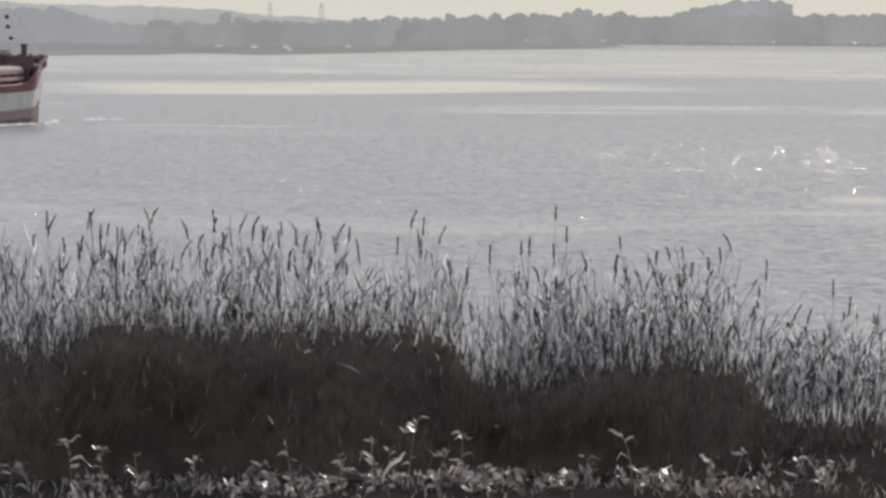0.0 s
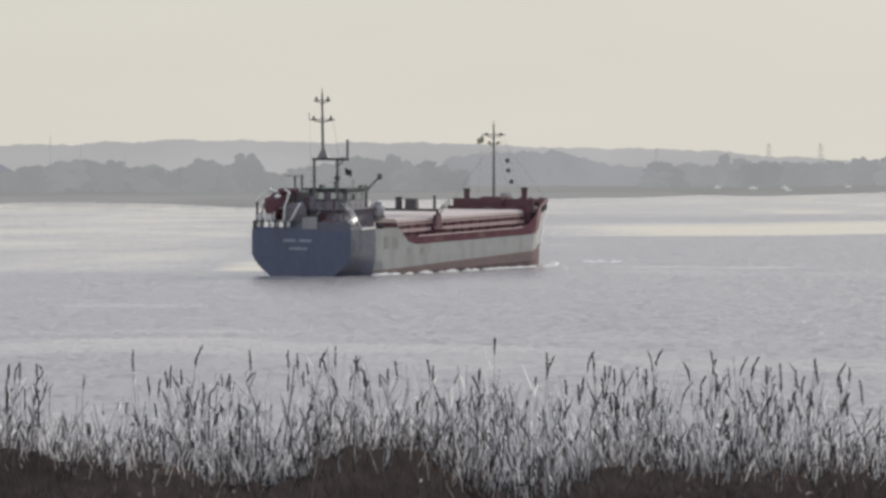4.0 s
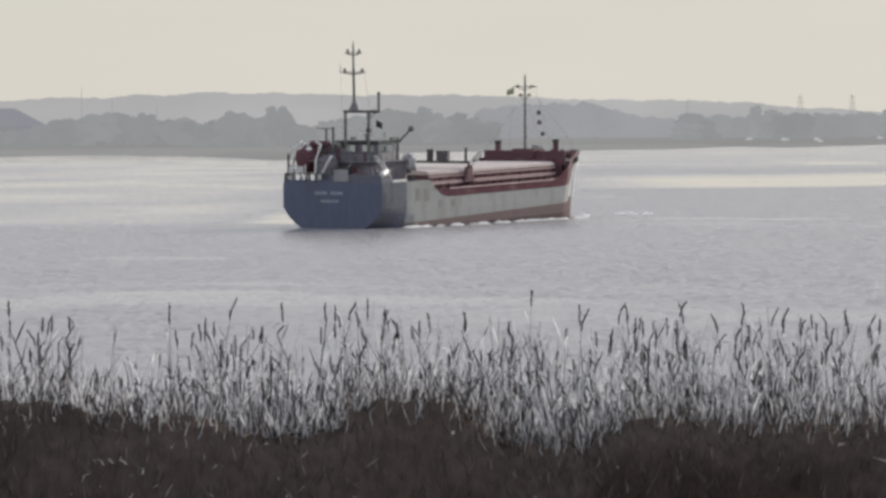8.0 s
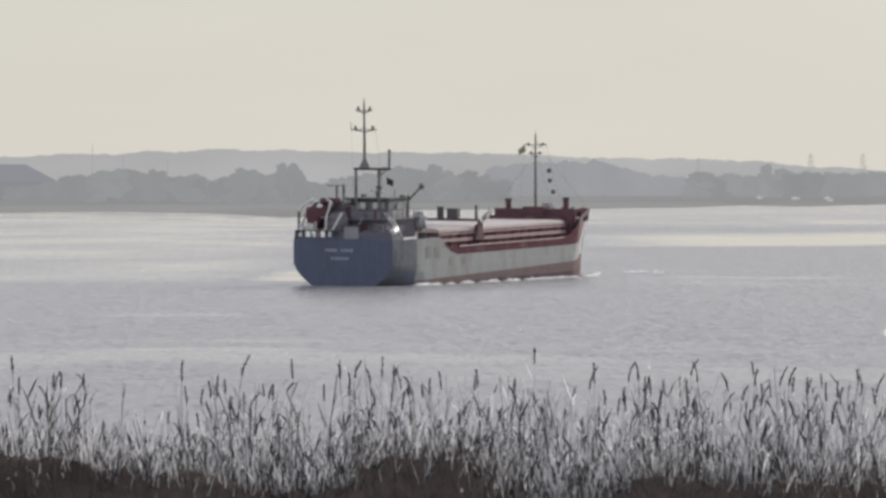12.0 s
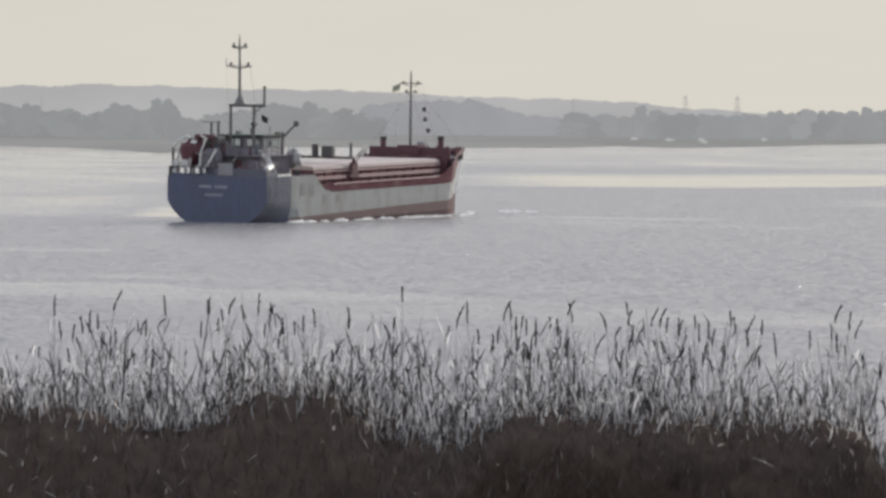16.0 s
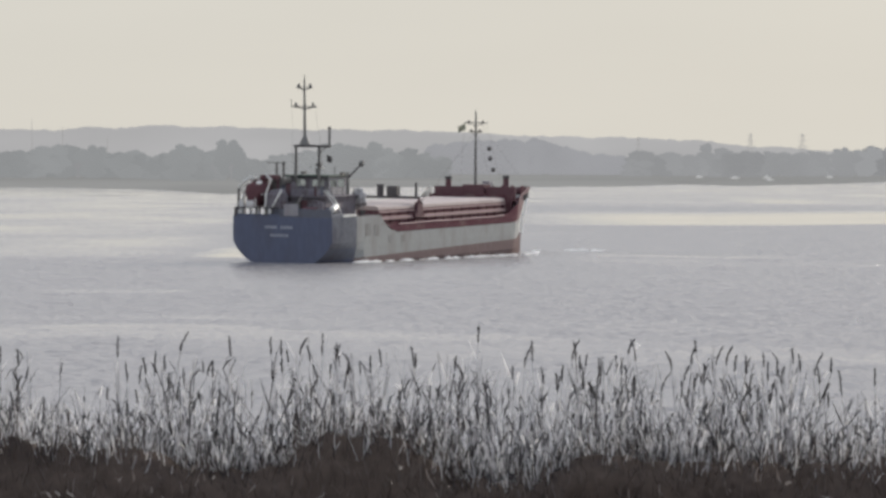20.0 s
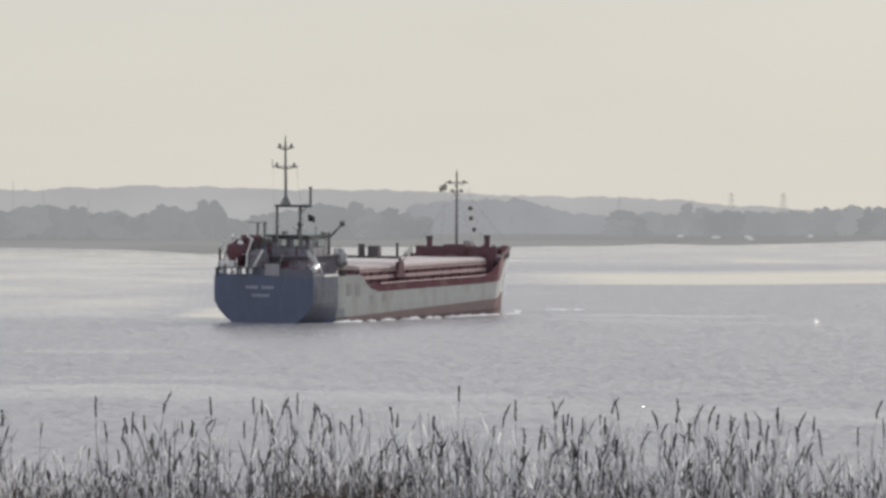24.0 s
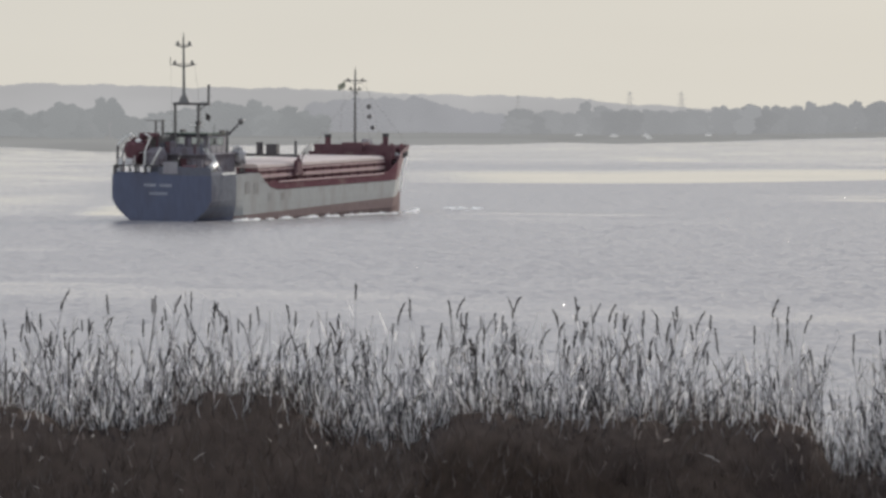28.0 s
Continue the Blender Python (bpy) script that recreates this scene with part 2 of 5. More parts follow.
    l.new(math_node("MULTIPLY", math_node("MULTIPLY_ADD", cc.outputs["Red"], 0.55, 0.78), here), tilt.inputs["X"])
    l.new(math_node("MULTIPLY", math_node("MULTIPLY_ADD", cc.outputs["Green"], -0.13, -0.49), here), tilt.inputs["Y"])
    both = n.new("ShaderNodeVectorMath")
    l.new(scl.outputs[0], both.inputs[0])
    l.new(tilt.outputs[0], both.inputs[1])
    scl = both
    ad = n.new("ShaderNodeVectorMath")
    l.new(scl.outputs[0], ad.inputs[0])
    ad.inputs[1].default_value = (0, 0, 1)
    # ripple normals are folded and biased to lean towards the camera
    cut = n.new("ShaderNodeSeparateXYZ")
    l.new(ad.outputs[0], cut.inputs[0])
    to_eye = n.new("ShaderNodeCombineXYZ")
    l.new(cut.outputs["X"], to_eye.inputs["X"])
    l.new(math_node("SUBTRACT", math_node("MULTIPLY", amp, -0.045), math_node("ABSOLUTE", cut.outputs["Y"])), to_eye.inputs["Y"])
    l.new(cut.outputs["Z"], to_eye.inputs["Z"])
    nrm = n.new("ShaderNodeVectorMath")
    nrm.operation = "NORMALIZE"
    l.new(to_eye.outputs[0], nrm.inputs[0])
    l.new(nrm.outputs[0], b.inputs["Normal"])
    mix = n.new("ShaderNodeMix")
    mix.data_type = "RGBA"
    l.new(warp.outputs["Fac"], mix.inputs["Factor"])
    mix.inputs["A"].default_value, mix.inputs["B"].default_value = (0.35, 0.325, 0.32, 1), (0.315, 0.292, 0.288, 1)
    l.new(mix.outputs["Result"], b.inputs["Base Color"])
    l.new(math_node("MULTIPLY_ADD", here, 0.15, 0.035), b.inputs["Roughness"])
    b.inputs["IOR"].default_value = 1.29
    b.inputs["Specular Tint"].default_value = (0.925, 0.97, 1.0, 1)
    return m


COUNTER = paint("dull_blue_grey_paint", (0.155, 0.167, 0.205), 0.9, vary=0.2, scale=0.5, stain=(0.12, 0.10, 0.10), streak=4)
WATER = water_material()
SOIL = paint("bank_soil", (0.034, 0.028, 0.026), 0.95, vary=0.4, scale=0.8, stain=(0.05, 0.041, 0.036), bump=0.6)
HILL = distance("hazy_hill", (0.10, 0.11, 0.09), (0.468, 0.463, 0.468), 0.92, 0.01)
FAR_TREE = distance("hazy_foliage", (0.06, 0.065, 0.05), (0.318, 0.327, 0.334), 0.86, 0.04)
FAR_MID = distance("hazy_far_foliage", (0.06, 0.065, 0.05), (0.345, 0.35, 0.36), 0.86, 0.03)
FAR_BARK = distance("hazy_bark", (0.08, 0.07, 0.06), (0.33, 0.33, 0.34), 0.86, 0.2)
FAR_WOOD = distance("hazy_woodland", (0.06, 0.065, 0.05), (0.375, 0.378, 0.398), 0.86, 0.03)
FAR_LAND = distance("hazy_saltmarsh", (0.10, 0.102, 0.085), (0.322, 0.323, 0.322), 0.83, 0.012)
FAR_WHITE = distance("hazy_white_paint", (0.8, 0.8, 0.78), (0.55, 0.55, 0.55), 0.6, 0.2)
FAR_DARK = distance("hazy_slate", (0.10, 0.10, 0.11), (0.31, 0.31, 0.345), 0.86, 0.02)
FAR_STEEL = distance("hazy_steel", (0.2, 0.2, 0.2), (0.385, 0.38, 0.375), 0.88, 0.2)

# ship paints; the darkest are raised to carry haze over the river
BLUE = paint("faded_blue_hull_paint", (0.108, 0.126, 0.196), 0.6, vary=0.15, scale=0.5, stain=(0.09, 0.09, 0.12), stain_amt=0.5, streak=4)
QUARTER = paint("chalky_blue_grey_paint", (0.195, 0.203, 0.228), 0.92, vary=0.25, scale=0.6, stain=(0.10, 0.095, 0.12), stain_amt=0.8, streak=2)
GREY = paint("weathered_grey_hull_paint", (0.282, 0.293, 0.298), 0.75, vary=0.16, scale=0.45, stain=(0.21, 0.198, 0.19), stain_amt=0.85, streak=3)
DOUBLER = paint("rust_stained_grey_paint", (0.232, 0.234, 0.236), 0.8, vary=0.2, scale=0.8, stain=(0.17, 0.14, 0.125), stain_amt=0.8, streak=3)
BOOT = paint("red_oxide_antifouling", (0.215, 0.168, 0.166), 0.92, vary=0.2, scale=0.6, stain=(0.21, 0.17, 0.16), streak=3)
MAROON = paint("maroon_deck_paint", (0.15, 0.078, 0.09), 0.92, vary=0.45, scale=0.7, stain=(0.24, 0.17, 0.165), stain_amt=0.75)
DARK_RED = paint("dark_maroon_paint", (0.135, 0.066, 0.078), 0.8, vary=0.25, scale=1.0)
COVER = paint("pale_pink_hatch_paint", (0.52, 0.44, 0.42), 0.6, vary=0.12, scale=0.7, stain=(0.4, 0.28, 0.26))
PALE = paint("pale_rusty_ledge_paint", (0.40, 0.285, 0.285), 0.85, vary=0.4, scale=2)
WHITE = paint("off_white_ship_paint", (0.80, 0.80, 0.78), 0.45, vary=0.1, scale=0.8, stain=(0.40, 0.33, 0.27))
HOUSE = paint("grey_white_house_paint", (0.34, 0.33, 0.355), 0.7, vary=0.15, scale=0.8, stain=(0.2, 0.16, 0.15))
DARK = paint("black_steel_paint", (0.078, 0.072, 0.076), 0.5, vary=0.3, scale=3)
MAST = paint("grey_mast_paint", (0.17, 0.165, 0.16), 0.5, vary=0.2, scale=3)
CANVAS = paint("pale_grey_canvas", (0.56, 0.55, 0.56), 0.95, vary=0.2, scale=2, stain=(0.36, 0.34, 0.34))
GREEN = paint("dull_green_canopy_paint", (0.05, 0.075, 0.06), 0.6, vary=0.2, scale=2)
BOAT_RED = paint("red_lifeboat_paint", (0.128, 0.05, 0.062), 0.6, vary=0.12, scale=1)
BOAT_ORANGE = paint("orange_red_canopy", (0.15, 0.06, 0.068), 0.6, vary=0.12, scale=1)
ROPE = paint("grey_rope", (0.2, 0.19, 0.17), 0.9)
CLOTH = leafy("grey_green_flag_cloth", (0.30, 0.32, 0.27), (0.38, 0.39, 0.34), 0.5)
LETTER = paint("dull_white_lettering", (0.36, 0.38, 0.43), 0.6)
NAVY = paint("dark_navy_paint", (0.14, 0.15, 0.19), 0.55, vary=0.25, scale=1.5, stain=(0.10, 0.08, 0.08))
# near-white paint for places meant to look sunlit
SUNLIT_WHITE = paint("clean_white_bow_paint", (0.9, 0.9, 0.88), 0.3, vary=0.05)
# sooty house grey, darkened further to carry the shade on it
DIM = paint("sooty_grey_paint", (0.22, 0.205, 0.235), 0.8, vary=0.35, scale=1.2, stain=(0.10, 0.06, 0.065), stain_amt=0.7)
PANE = glass("window_glass", (0.85, 0.88, 0.87))
GAP_WHITE = leafy("white_gap_panel", (0.86, 0.86, 0.86), (0.92, 0.92, 0.92), 0.5)
GLINT_FOAM = leafy("white_glint_foam", (0.84, 0.84, 0.83), (0.93, 0.93, 0.92), 0.08)

# near-white and near-black reeds stand in for sunlit and shaded ones
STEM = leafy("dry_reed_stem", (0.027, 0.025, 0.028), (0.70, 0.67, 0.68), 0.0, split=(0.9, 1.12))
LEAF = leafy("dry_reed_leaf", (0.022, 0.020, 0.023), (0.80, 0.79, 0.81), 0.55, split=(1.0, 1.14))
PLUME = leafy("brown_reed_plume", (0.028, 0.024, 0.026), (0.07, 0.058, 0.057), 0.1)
LITTER = leafy("dead_reed_litter", (0.092, 0.071, 0.061), (0.14, 0.111, 0.096), 0.1)
# dark brown of the mass also carries the shade among the lower stems
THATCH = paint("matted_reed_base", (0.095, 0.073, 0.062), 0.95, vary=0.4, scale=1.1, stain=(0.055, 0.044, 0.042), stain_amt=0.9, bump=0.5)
GRASS = leafy("pale_dead_grass", (0.10, 0.082, 0.075), (0.46, 0.395, 0.365), 0.25)
PALE_LEAF = leafy("bleached_leaf", (0.48, 0.42, 0.38), (0.74, 0.69, 0.65), 0.3)


# ---- mesh helpers ----
def part(name, bm, material, parent=None, label=""):
    me = bpy.data.meshes.new(name)
    if isinstance(bm, tuple):
        me.from_pydata(bm[0], [], bm[1])
    else:
        bmesh.ops.recalc_face_normals(bm, faces=bm.faces)
        bm.to_mesh(me)
        bm.free()
    me.materials.append(material)
    ob = new(name, me)
    if parent is not None:
        ob.parent = parent
    if label:
        ob["label"] = label
    return ob


def thing(name, m, label, category, group="", kind=""):
    ob = new(name)
    ob.matrix_world = m
    return tagged(ob, label, category, group, kind)


def smooth(ob):
    for p in ob.data.polygons:
        p.use_smooth = True
    return ob


def box(bm, lo, hi, bevel=0.0):
    r = bmesh.ops.create_cube(bm, size=1.0)
    c = [(a + b) / 2 for a, b in zip(lo, hi)]
    s = [abs(b - a) for a, b in zip(lo, hi)]
    for v in r["verts"]:
        v.co = Vector((c[0] + v.co.x * s[0], c[1] + v.co.y * s[1], c[2] + v.co.z * s[2]))
    if bevel:
        es = list({e for v in r["verts"] for e in v.link_edges})
        bmesh.ops.bevel(bm, geom=es, offset=bevel, segments=2, affect="EDGES")
    return bm


def tube(bm, a, b, r0, r1=None, n=8):
    a, b = Vector(a), Vector(b)
    d = b - a
    m = Matrix.Translation((a + b) / 2) @ d.to_track_quat("Z", "Y").to_matrix().to_4x4()
    bmesh.ops.create_cone(bm, cap_ends=True, segments=n, radius1=r0, radius2=r0 if r1 is None else r1, depth=d.length, matrix=m)
    return bm


def ball(bm, c, r, sub=2, scale=(1, 1, 1)):
    bmesh.ops.create_icosphere(bm, subdivisions=sub, radius=r, matrix=Matrix.Translation(c) @ Matrix.Diagonal((*scale, 1)))
    return bm


def nb():
    return bmesh.new()


def interp(x, pts):
    return float(np.interp(x, [p[0] for p in pts], [p[1] for p in pts]))


# ---- ground, river ----
BANK = ((-40, 1500), (-6.66, 1583), (-4.84, 1646), (-3.6, 1537), (-2.44, 1372), (-2.19, 1385), (-2.0, 1720), (-0.36, 1735), (2.05, 1800), (3.46, 1885),
        (4.29, 2070), (5.12, 1945), (6.5, 2200), (8.77, 2880), (10.2, 3300), (10.5, 4400), (14.3, 4720), (30, 4600), (60, 3000))


def bank_distance(az):
    r = interp(az, BANK)
    return r + 22 * noise.noise((az * 1.7, 3.1, 0)) + 9 * noise.noise((az * 6, 1.7, 0))


def near_profile(y):
    return interp(y, ((-4000, 3.0), (-60, 4.0), (-25, 6.4), (-4, 10.6), (2.5, 10.6), (15, 8.8), (30, 7.75), (40, 7.2), (47, 6.8), (52.5, 6.7), (55, 6.0), (72, -0.6), (95, -3.0)))


def ground_height(x, y):
    r, az = math.hypot(x, y), math.degrees(math.atan2(x, y))
    if abs(az) < 75 and r > 100:
        e = bank_distance(az)
        z = interp(r - e, ((-60, -3.0), (0, 0.0), (12, 0.9), (60, 2.0), (400, 2.8)))
        return z
    z = near_profile(y)
    if 20 < y < 58:
        z += 0.10 * noise.noise((x * 0.5, y * 0.5, 0)) + 0.04 * noise.noise((x * 2, y * 2, 4))
        z += 0.42 * interp(x, ((9.8, 0.0), (11.2, 1.0))) * interp(y, ((44, 0), (48, 1), (51, 1), (53, 0)))
    return z


def build_ground():
    rings = [0.5, 2, 4, 8, 14, 20, 26, 31] + [34 + 0.8 * i for i in range(27)] + [56, 60, 66, 72, 80, 95, 110, 200, 450, 900, 1300]
    rings = [r for r in rings if r < 1250] + [1260 + 26 * i for i in range(36)] + [2200 + 40 * i for i in range(60)] + [4650, 4800, 4990]
    azs = [-180 + 6 * i for i in range(17)] + [-80 + 4 * i for i in range(17)]
    azs += [-14 + 0.25 * i for i in range(137)] + [22 + 3 * i for i in range(20)] + [84 + 6 * i for i in range(16)]
    v, f = [], []
    for r in rings:
        for a in azs:
            x, y = r * math.sin(radians(a)), r * math.cos(radians(a))
            v.append((x, y, ground_height(x, y)))
    na = len(azs)
    for i in range(len(rings) - 1):
        for j in range(na):
            k = (j + 1) % na
            f.append((i * na + j, i * na + k, (i + 1) * na + k, (i + 1) * na + j))
    f.append(tuple(reversed(range(na))))
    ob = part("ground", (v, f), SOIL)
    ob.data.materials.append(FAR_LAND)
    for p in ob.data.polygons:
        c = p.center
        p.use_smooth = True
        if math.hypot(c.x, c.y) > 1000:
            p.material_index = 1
    return tagged(ob, "dark brown river bank with grey-green saltmarsh beyond the river", "ground", kind="structure")


build_ground()


def build_water():
    v, f = [], []
    rings, n = [1.0, 200, 800, 2000, 5200], 64
    v = [(r * math.cos(2 * math.pi * k / n), r * math.sin(2 * math.pi * k / n), 0.0) for r in rings for k in range(n)]
    for i in range(len(rings) - 1):
        for k in range(n):
            f.append((i * n + k, (i + 1) * n + k, (i + 1) * n + (k + 1) % n, i * n + (k + 1) % n))
    f.append(tuple(range(n)))
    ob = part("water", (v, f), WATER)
    return tagged(ob, "wide grey tidal river with ripples, pale slicks and sun glints", "river", kind="structure")


water = build_water()


# ---- far shore: hills, woods, trees, pylons ----
def polar(az, r, z=0.0):
    return Vector((r * math.sin(radians(az)), r * math.cos(radians(az)), z))


def ridge(name, material, label, r, tops, a0, a1, rough, seed):
    """A long low hill: foot, face, rounded top and back."""
    v, f = [], []
    n = int((a1 - a0) / 0.03)
    for i in range(n + 1):
        a = a0 + (a1 - a0) * i / n
        h = interp(a, tops) + rough * (noise.noise((a * 2.1, seed, 0)) + 0.6 * noise.noise((a * 9, seed, 1)) + 0.45 * abs(noise.noise((a * 30, seed, 2))))
        for dr, k in ((-160, 0.0), (-90, 0.55), (-35, 0.9), (0, 1.0), (40, 0.9)):
            v.append(polar(a, r + dr, 2 + h * k))
    for i in range(n):
        for j in range(4):
            k = i * 5 + j
            f.append((k, k + 5, k + 6, k + 1))
    ob = smooth(part(name, (v, f), material))
    return tagged(ob, label, "hills", kind="structure")


def az_of(x):
    return math.degrees(math.atan((x - 784) / 6881))


def rise(x, y, r):
    """Height above the shore land of a skyline mark seen at x, y on the plan of the view, r metres off."""
    return EYE[2] + (221 - 0.0044 * (x - 784) - y) * r / 6881 - 2.3


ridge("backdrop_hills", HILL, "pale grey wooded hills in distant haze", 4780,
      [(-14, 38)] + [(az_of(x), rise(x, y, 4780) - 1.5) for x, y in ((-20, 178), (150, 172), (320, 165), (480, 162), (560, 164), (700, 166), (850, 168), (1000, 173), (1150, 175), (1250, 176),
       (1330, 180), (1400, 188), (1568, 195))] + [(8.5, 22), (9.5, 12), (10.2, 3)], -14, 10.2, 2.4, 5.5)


def crown_mesh(seed, n=150):
    """A crown of many small leafy clumps with an uneven outline; unit height, unit width."""
    rnd = random.Random(seed)
    bm = nb()
    lobes = [(rnd.uniform(-0.3, 0.3), rnd.uniform(-0.3, 0.3), z, rnd.uniform(0.17, 0.27)) for z in (0.18, 0.2, 0.32, 0.4, 0.5, 0.58, 0.68, 0.76)]
    for _ in range(n):
        lx, ly, lz, lr = rnd.choice(lobes)
        d = Vector((rnd.gauss(0, 1), rnd.gauss(0, 1), rnd.gauss(0, 1))).normalized() * lr * rnd.uniform(0.4, 0.95)
        c = Vector((lx, ly, lz)) + d
        c.z = min(max(c.z, 0.03), 0.95)
        ball(bm, c, rnd.uniform(0.075, 0.13), 1, (rnd.uniform(0.8, 1.5), rnd.uniform(0.8, 1.5), rnd.uniform(0.6, 1.0)))
    for v in bm.verts:
        v.co += Vector((noise.noise(v.co * 23), noise.noise(v.co * 23 + Vector((9, 0, 0))), noise.noise(v.co * 23 + Vector((0, 9, 0))))) * 0.022
    me = bpy.data.meshes.new("crown")
    bm.to_mesh(me)
    bm.free()
    me.materials.append(FAR_TREE)
    return me


def trunk_mesh(seed):
    rnd = random.Random(seed)
    bm = nb()
    tube(bm, (0, 0, -0.05), (0.01, 0, 0.4), 0.028, 0.018, 6)
    for _ in range(5):
        a = rnd.uniform(0, 6.28)
        tube(bm, (0.01, 0, rnd.uniform(0.22, 0.4)), (0.28 * math.cos(a), 0.28 * math.sin(a), rnd.uniform(0.5, 0.75)), 0.014, 0.005, 5)
    me = bpy.data.meshes.new("trunk")
    bm.to_mesh(me)
    bm.free()
    me.materials.append(FAR_BARK)
    return me


CROWNS = [crown_mesh(40 + i) for i in range(6)]
TRUNKS = [trunk_mesh(60 + i) for i in range(3)]


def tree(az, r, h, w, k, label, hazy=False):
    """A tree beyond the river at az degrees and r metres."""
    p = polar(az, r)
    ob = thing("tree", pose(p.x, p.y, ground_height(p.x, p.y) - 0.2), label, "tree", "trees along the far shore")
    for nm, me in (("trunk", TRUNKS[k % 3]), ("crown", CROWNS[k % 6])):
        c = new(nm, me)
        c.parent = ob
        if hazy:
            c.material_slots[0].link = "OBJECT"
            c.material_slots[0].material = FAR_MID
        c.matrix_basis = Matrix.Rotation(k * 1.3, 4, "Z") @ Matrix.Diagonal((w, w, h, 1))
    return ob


# tree line: x, skyline y and width as they stand in the view
rnd = random.Random(3)
ROUND = "grey-green leafy tree in haze on the far shore"
TALL = "tall grey-green rounded tree standing above the far hedge"
n_tree = 0
for x, y, w in ((22, 232, 55), (48, 226, 50), (70, 222, 50), (92, 221, 55), (112, 216, 60), (140, 203, 75), (168, 203, 70), (196, 205, 75), (228, 198, 75), (252, 203, 60), (285, 207, 65), (312, 208, 65), (345, 218, 60), (368, 216, 60), (395, 212, 60),
                (420, 200, 65), (447, 199, 65), (472, 215, 45), (498, 189, 46), (530, 222, 50), (560, 220, 60), (590, 215, 60), (618, 205, 60), (648, 205, 60), (690, 193, 70), (716, 191, 70),
                (742, 200, 60), (765, 203, 60), (795, 199, 65), (822, 208, 60), (850, 215, 60),
                (1220, 212, 60), (1243, 200, 60), (1268, 206, 60), (1295, 203, 65), (1318, 206, 60), (1345, 205, 60), (1367, 189, 55), (1392, 203, 60), (1420, 202, 65), (1445, 200, 65), (1472, 200, 70),
                (1500, 202, 70), (1530, 200, 70), (1562, 199, 70)):
    r = bank_distance(az_of(x)) + (330 if x < 1000 else 470) + rnd.uniform(-40, 50)
    tree(az_of(x), r, rise(x, y, r) + 0.3, w * 1.25 * r / 6881, n_tree, TALL if y < 190 else ROUND, x > 1000)
    n_tree += 1
# downstream the shore trees are sized from their skyline angle in the view
DOWN = ((6.5, 3.6), (7.9, 4.6), (8.8, 5.3), (9.2, 4.8), (9.6, 5.6), (9.95, 7.4), (10.3, 6.8), (10.55, 5.0), (11.2, 5.3), (11.7, 5.6), (13.0, 5.8), (13.7, 6.0), (14.3, 7.0), (16, 6.5))
for i in range(34):
    a = 6.65 + i * 0.26
    r = min(bank_distance(a) + 330, 4790) + rnd.uniform(-30, 30)
    tree(a, r, EYE[2] - 2.2 + interp(a, DOWN) * r / 1000 * rnd.uniform(0.85, 1.08), 0.0072 * r * rnd.uniform(1.0, 1.5), n_tree, ROUND, True)
    n_tree += 1


def far_wood(name, r, a0, a1, tops, count, size, seed, label, material):
    """Distant woodland as one mass of leafy clumps on its rising ground."""
    rnd = random.Random(seed)
    bm = nb()
    bmesh.ops.create_icosphere(bm, subdivisions=1, radius=1.0)
    bv, bf = [v.co.copy() for v in bm.verts], [[v.index for v in f.verts] for f in bm.faces]
    bm.free()
    v, f = [], []
    for _ in range(count):
        a = rnd.uniform(a0, a1)
        top = interp(a, tops) * (1 + 0.16 * noise.noise((a * 7, seed, 0)) + 0.10 * noise.noise((a * 19, seed, 3)))
        z = 2 + top * rnd.random() ** 0.6
        s = size * rnd.uniform(0.6, 1.3)
        c = polar(a, r + rnd.uniform(-25, 40), min(z, 2 + top - s * 0.5))
        k = len(v)
        v += [c + Vector((q.x * s * 1.3, q.y * s, q.z * s * 0.8)) * (1 + 0.3 * noise.noise(q * 2 + c * 0.1)) for q in bv]
        f += [[i + k for i in t] for t in bf]
    ob = smooth(part(name, (v, f), material))
    return tagged(ob, label, "woodland", kind="stuff")


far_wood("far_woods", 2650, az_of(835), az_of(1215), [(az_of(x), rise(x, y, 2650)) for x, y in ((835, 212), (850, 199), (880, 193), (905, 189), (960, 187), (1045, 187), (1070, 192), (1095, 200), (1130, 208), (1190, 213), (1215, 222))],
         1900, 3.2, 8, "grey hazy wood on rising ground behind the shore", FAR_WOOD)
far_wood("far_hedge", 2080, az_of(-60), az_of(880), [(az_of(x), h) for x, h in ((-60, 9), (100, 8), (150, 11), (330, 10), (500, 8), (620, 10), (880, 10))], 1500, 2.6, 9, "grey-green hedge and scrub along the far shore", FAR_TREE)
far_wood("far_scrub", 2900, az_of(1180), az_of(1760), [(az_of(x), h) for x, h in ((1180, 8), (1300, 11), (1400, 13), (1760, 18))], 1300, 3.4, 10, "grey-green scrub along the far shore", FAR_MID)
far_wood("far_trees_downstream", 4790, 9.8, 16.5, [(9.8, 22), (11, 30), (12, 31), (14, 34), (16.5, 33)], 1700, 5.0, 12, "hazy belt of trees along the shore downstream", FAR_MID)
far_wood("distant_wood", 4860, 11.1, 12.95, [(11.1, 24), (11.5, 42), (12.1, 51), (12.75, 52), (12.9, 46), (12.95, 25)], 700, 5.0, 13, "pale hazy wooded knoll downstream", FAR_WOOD)


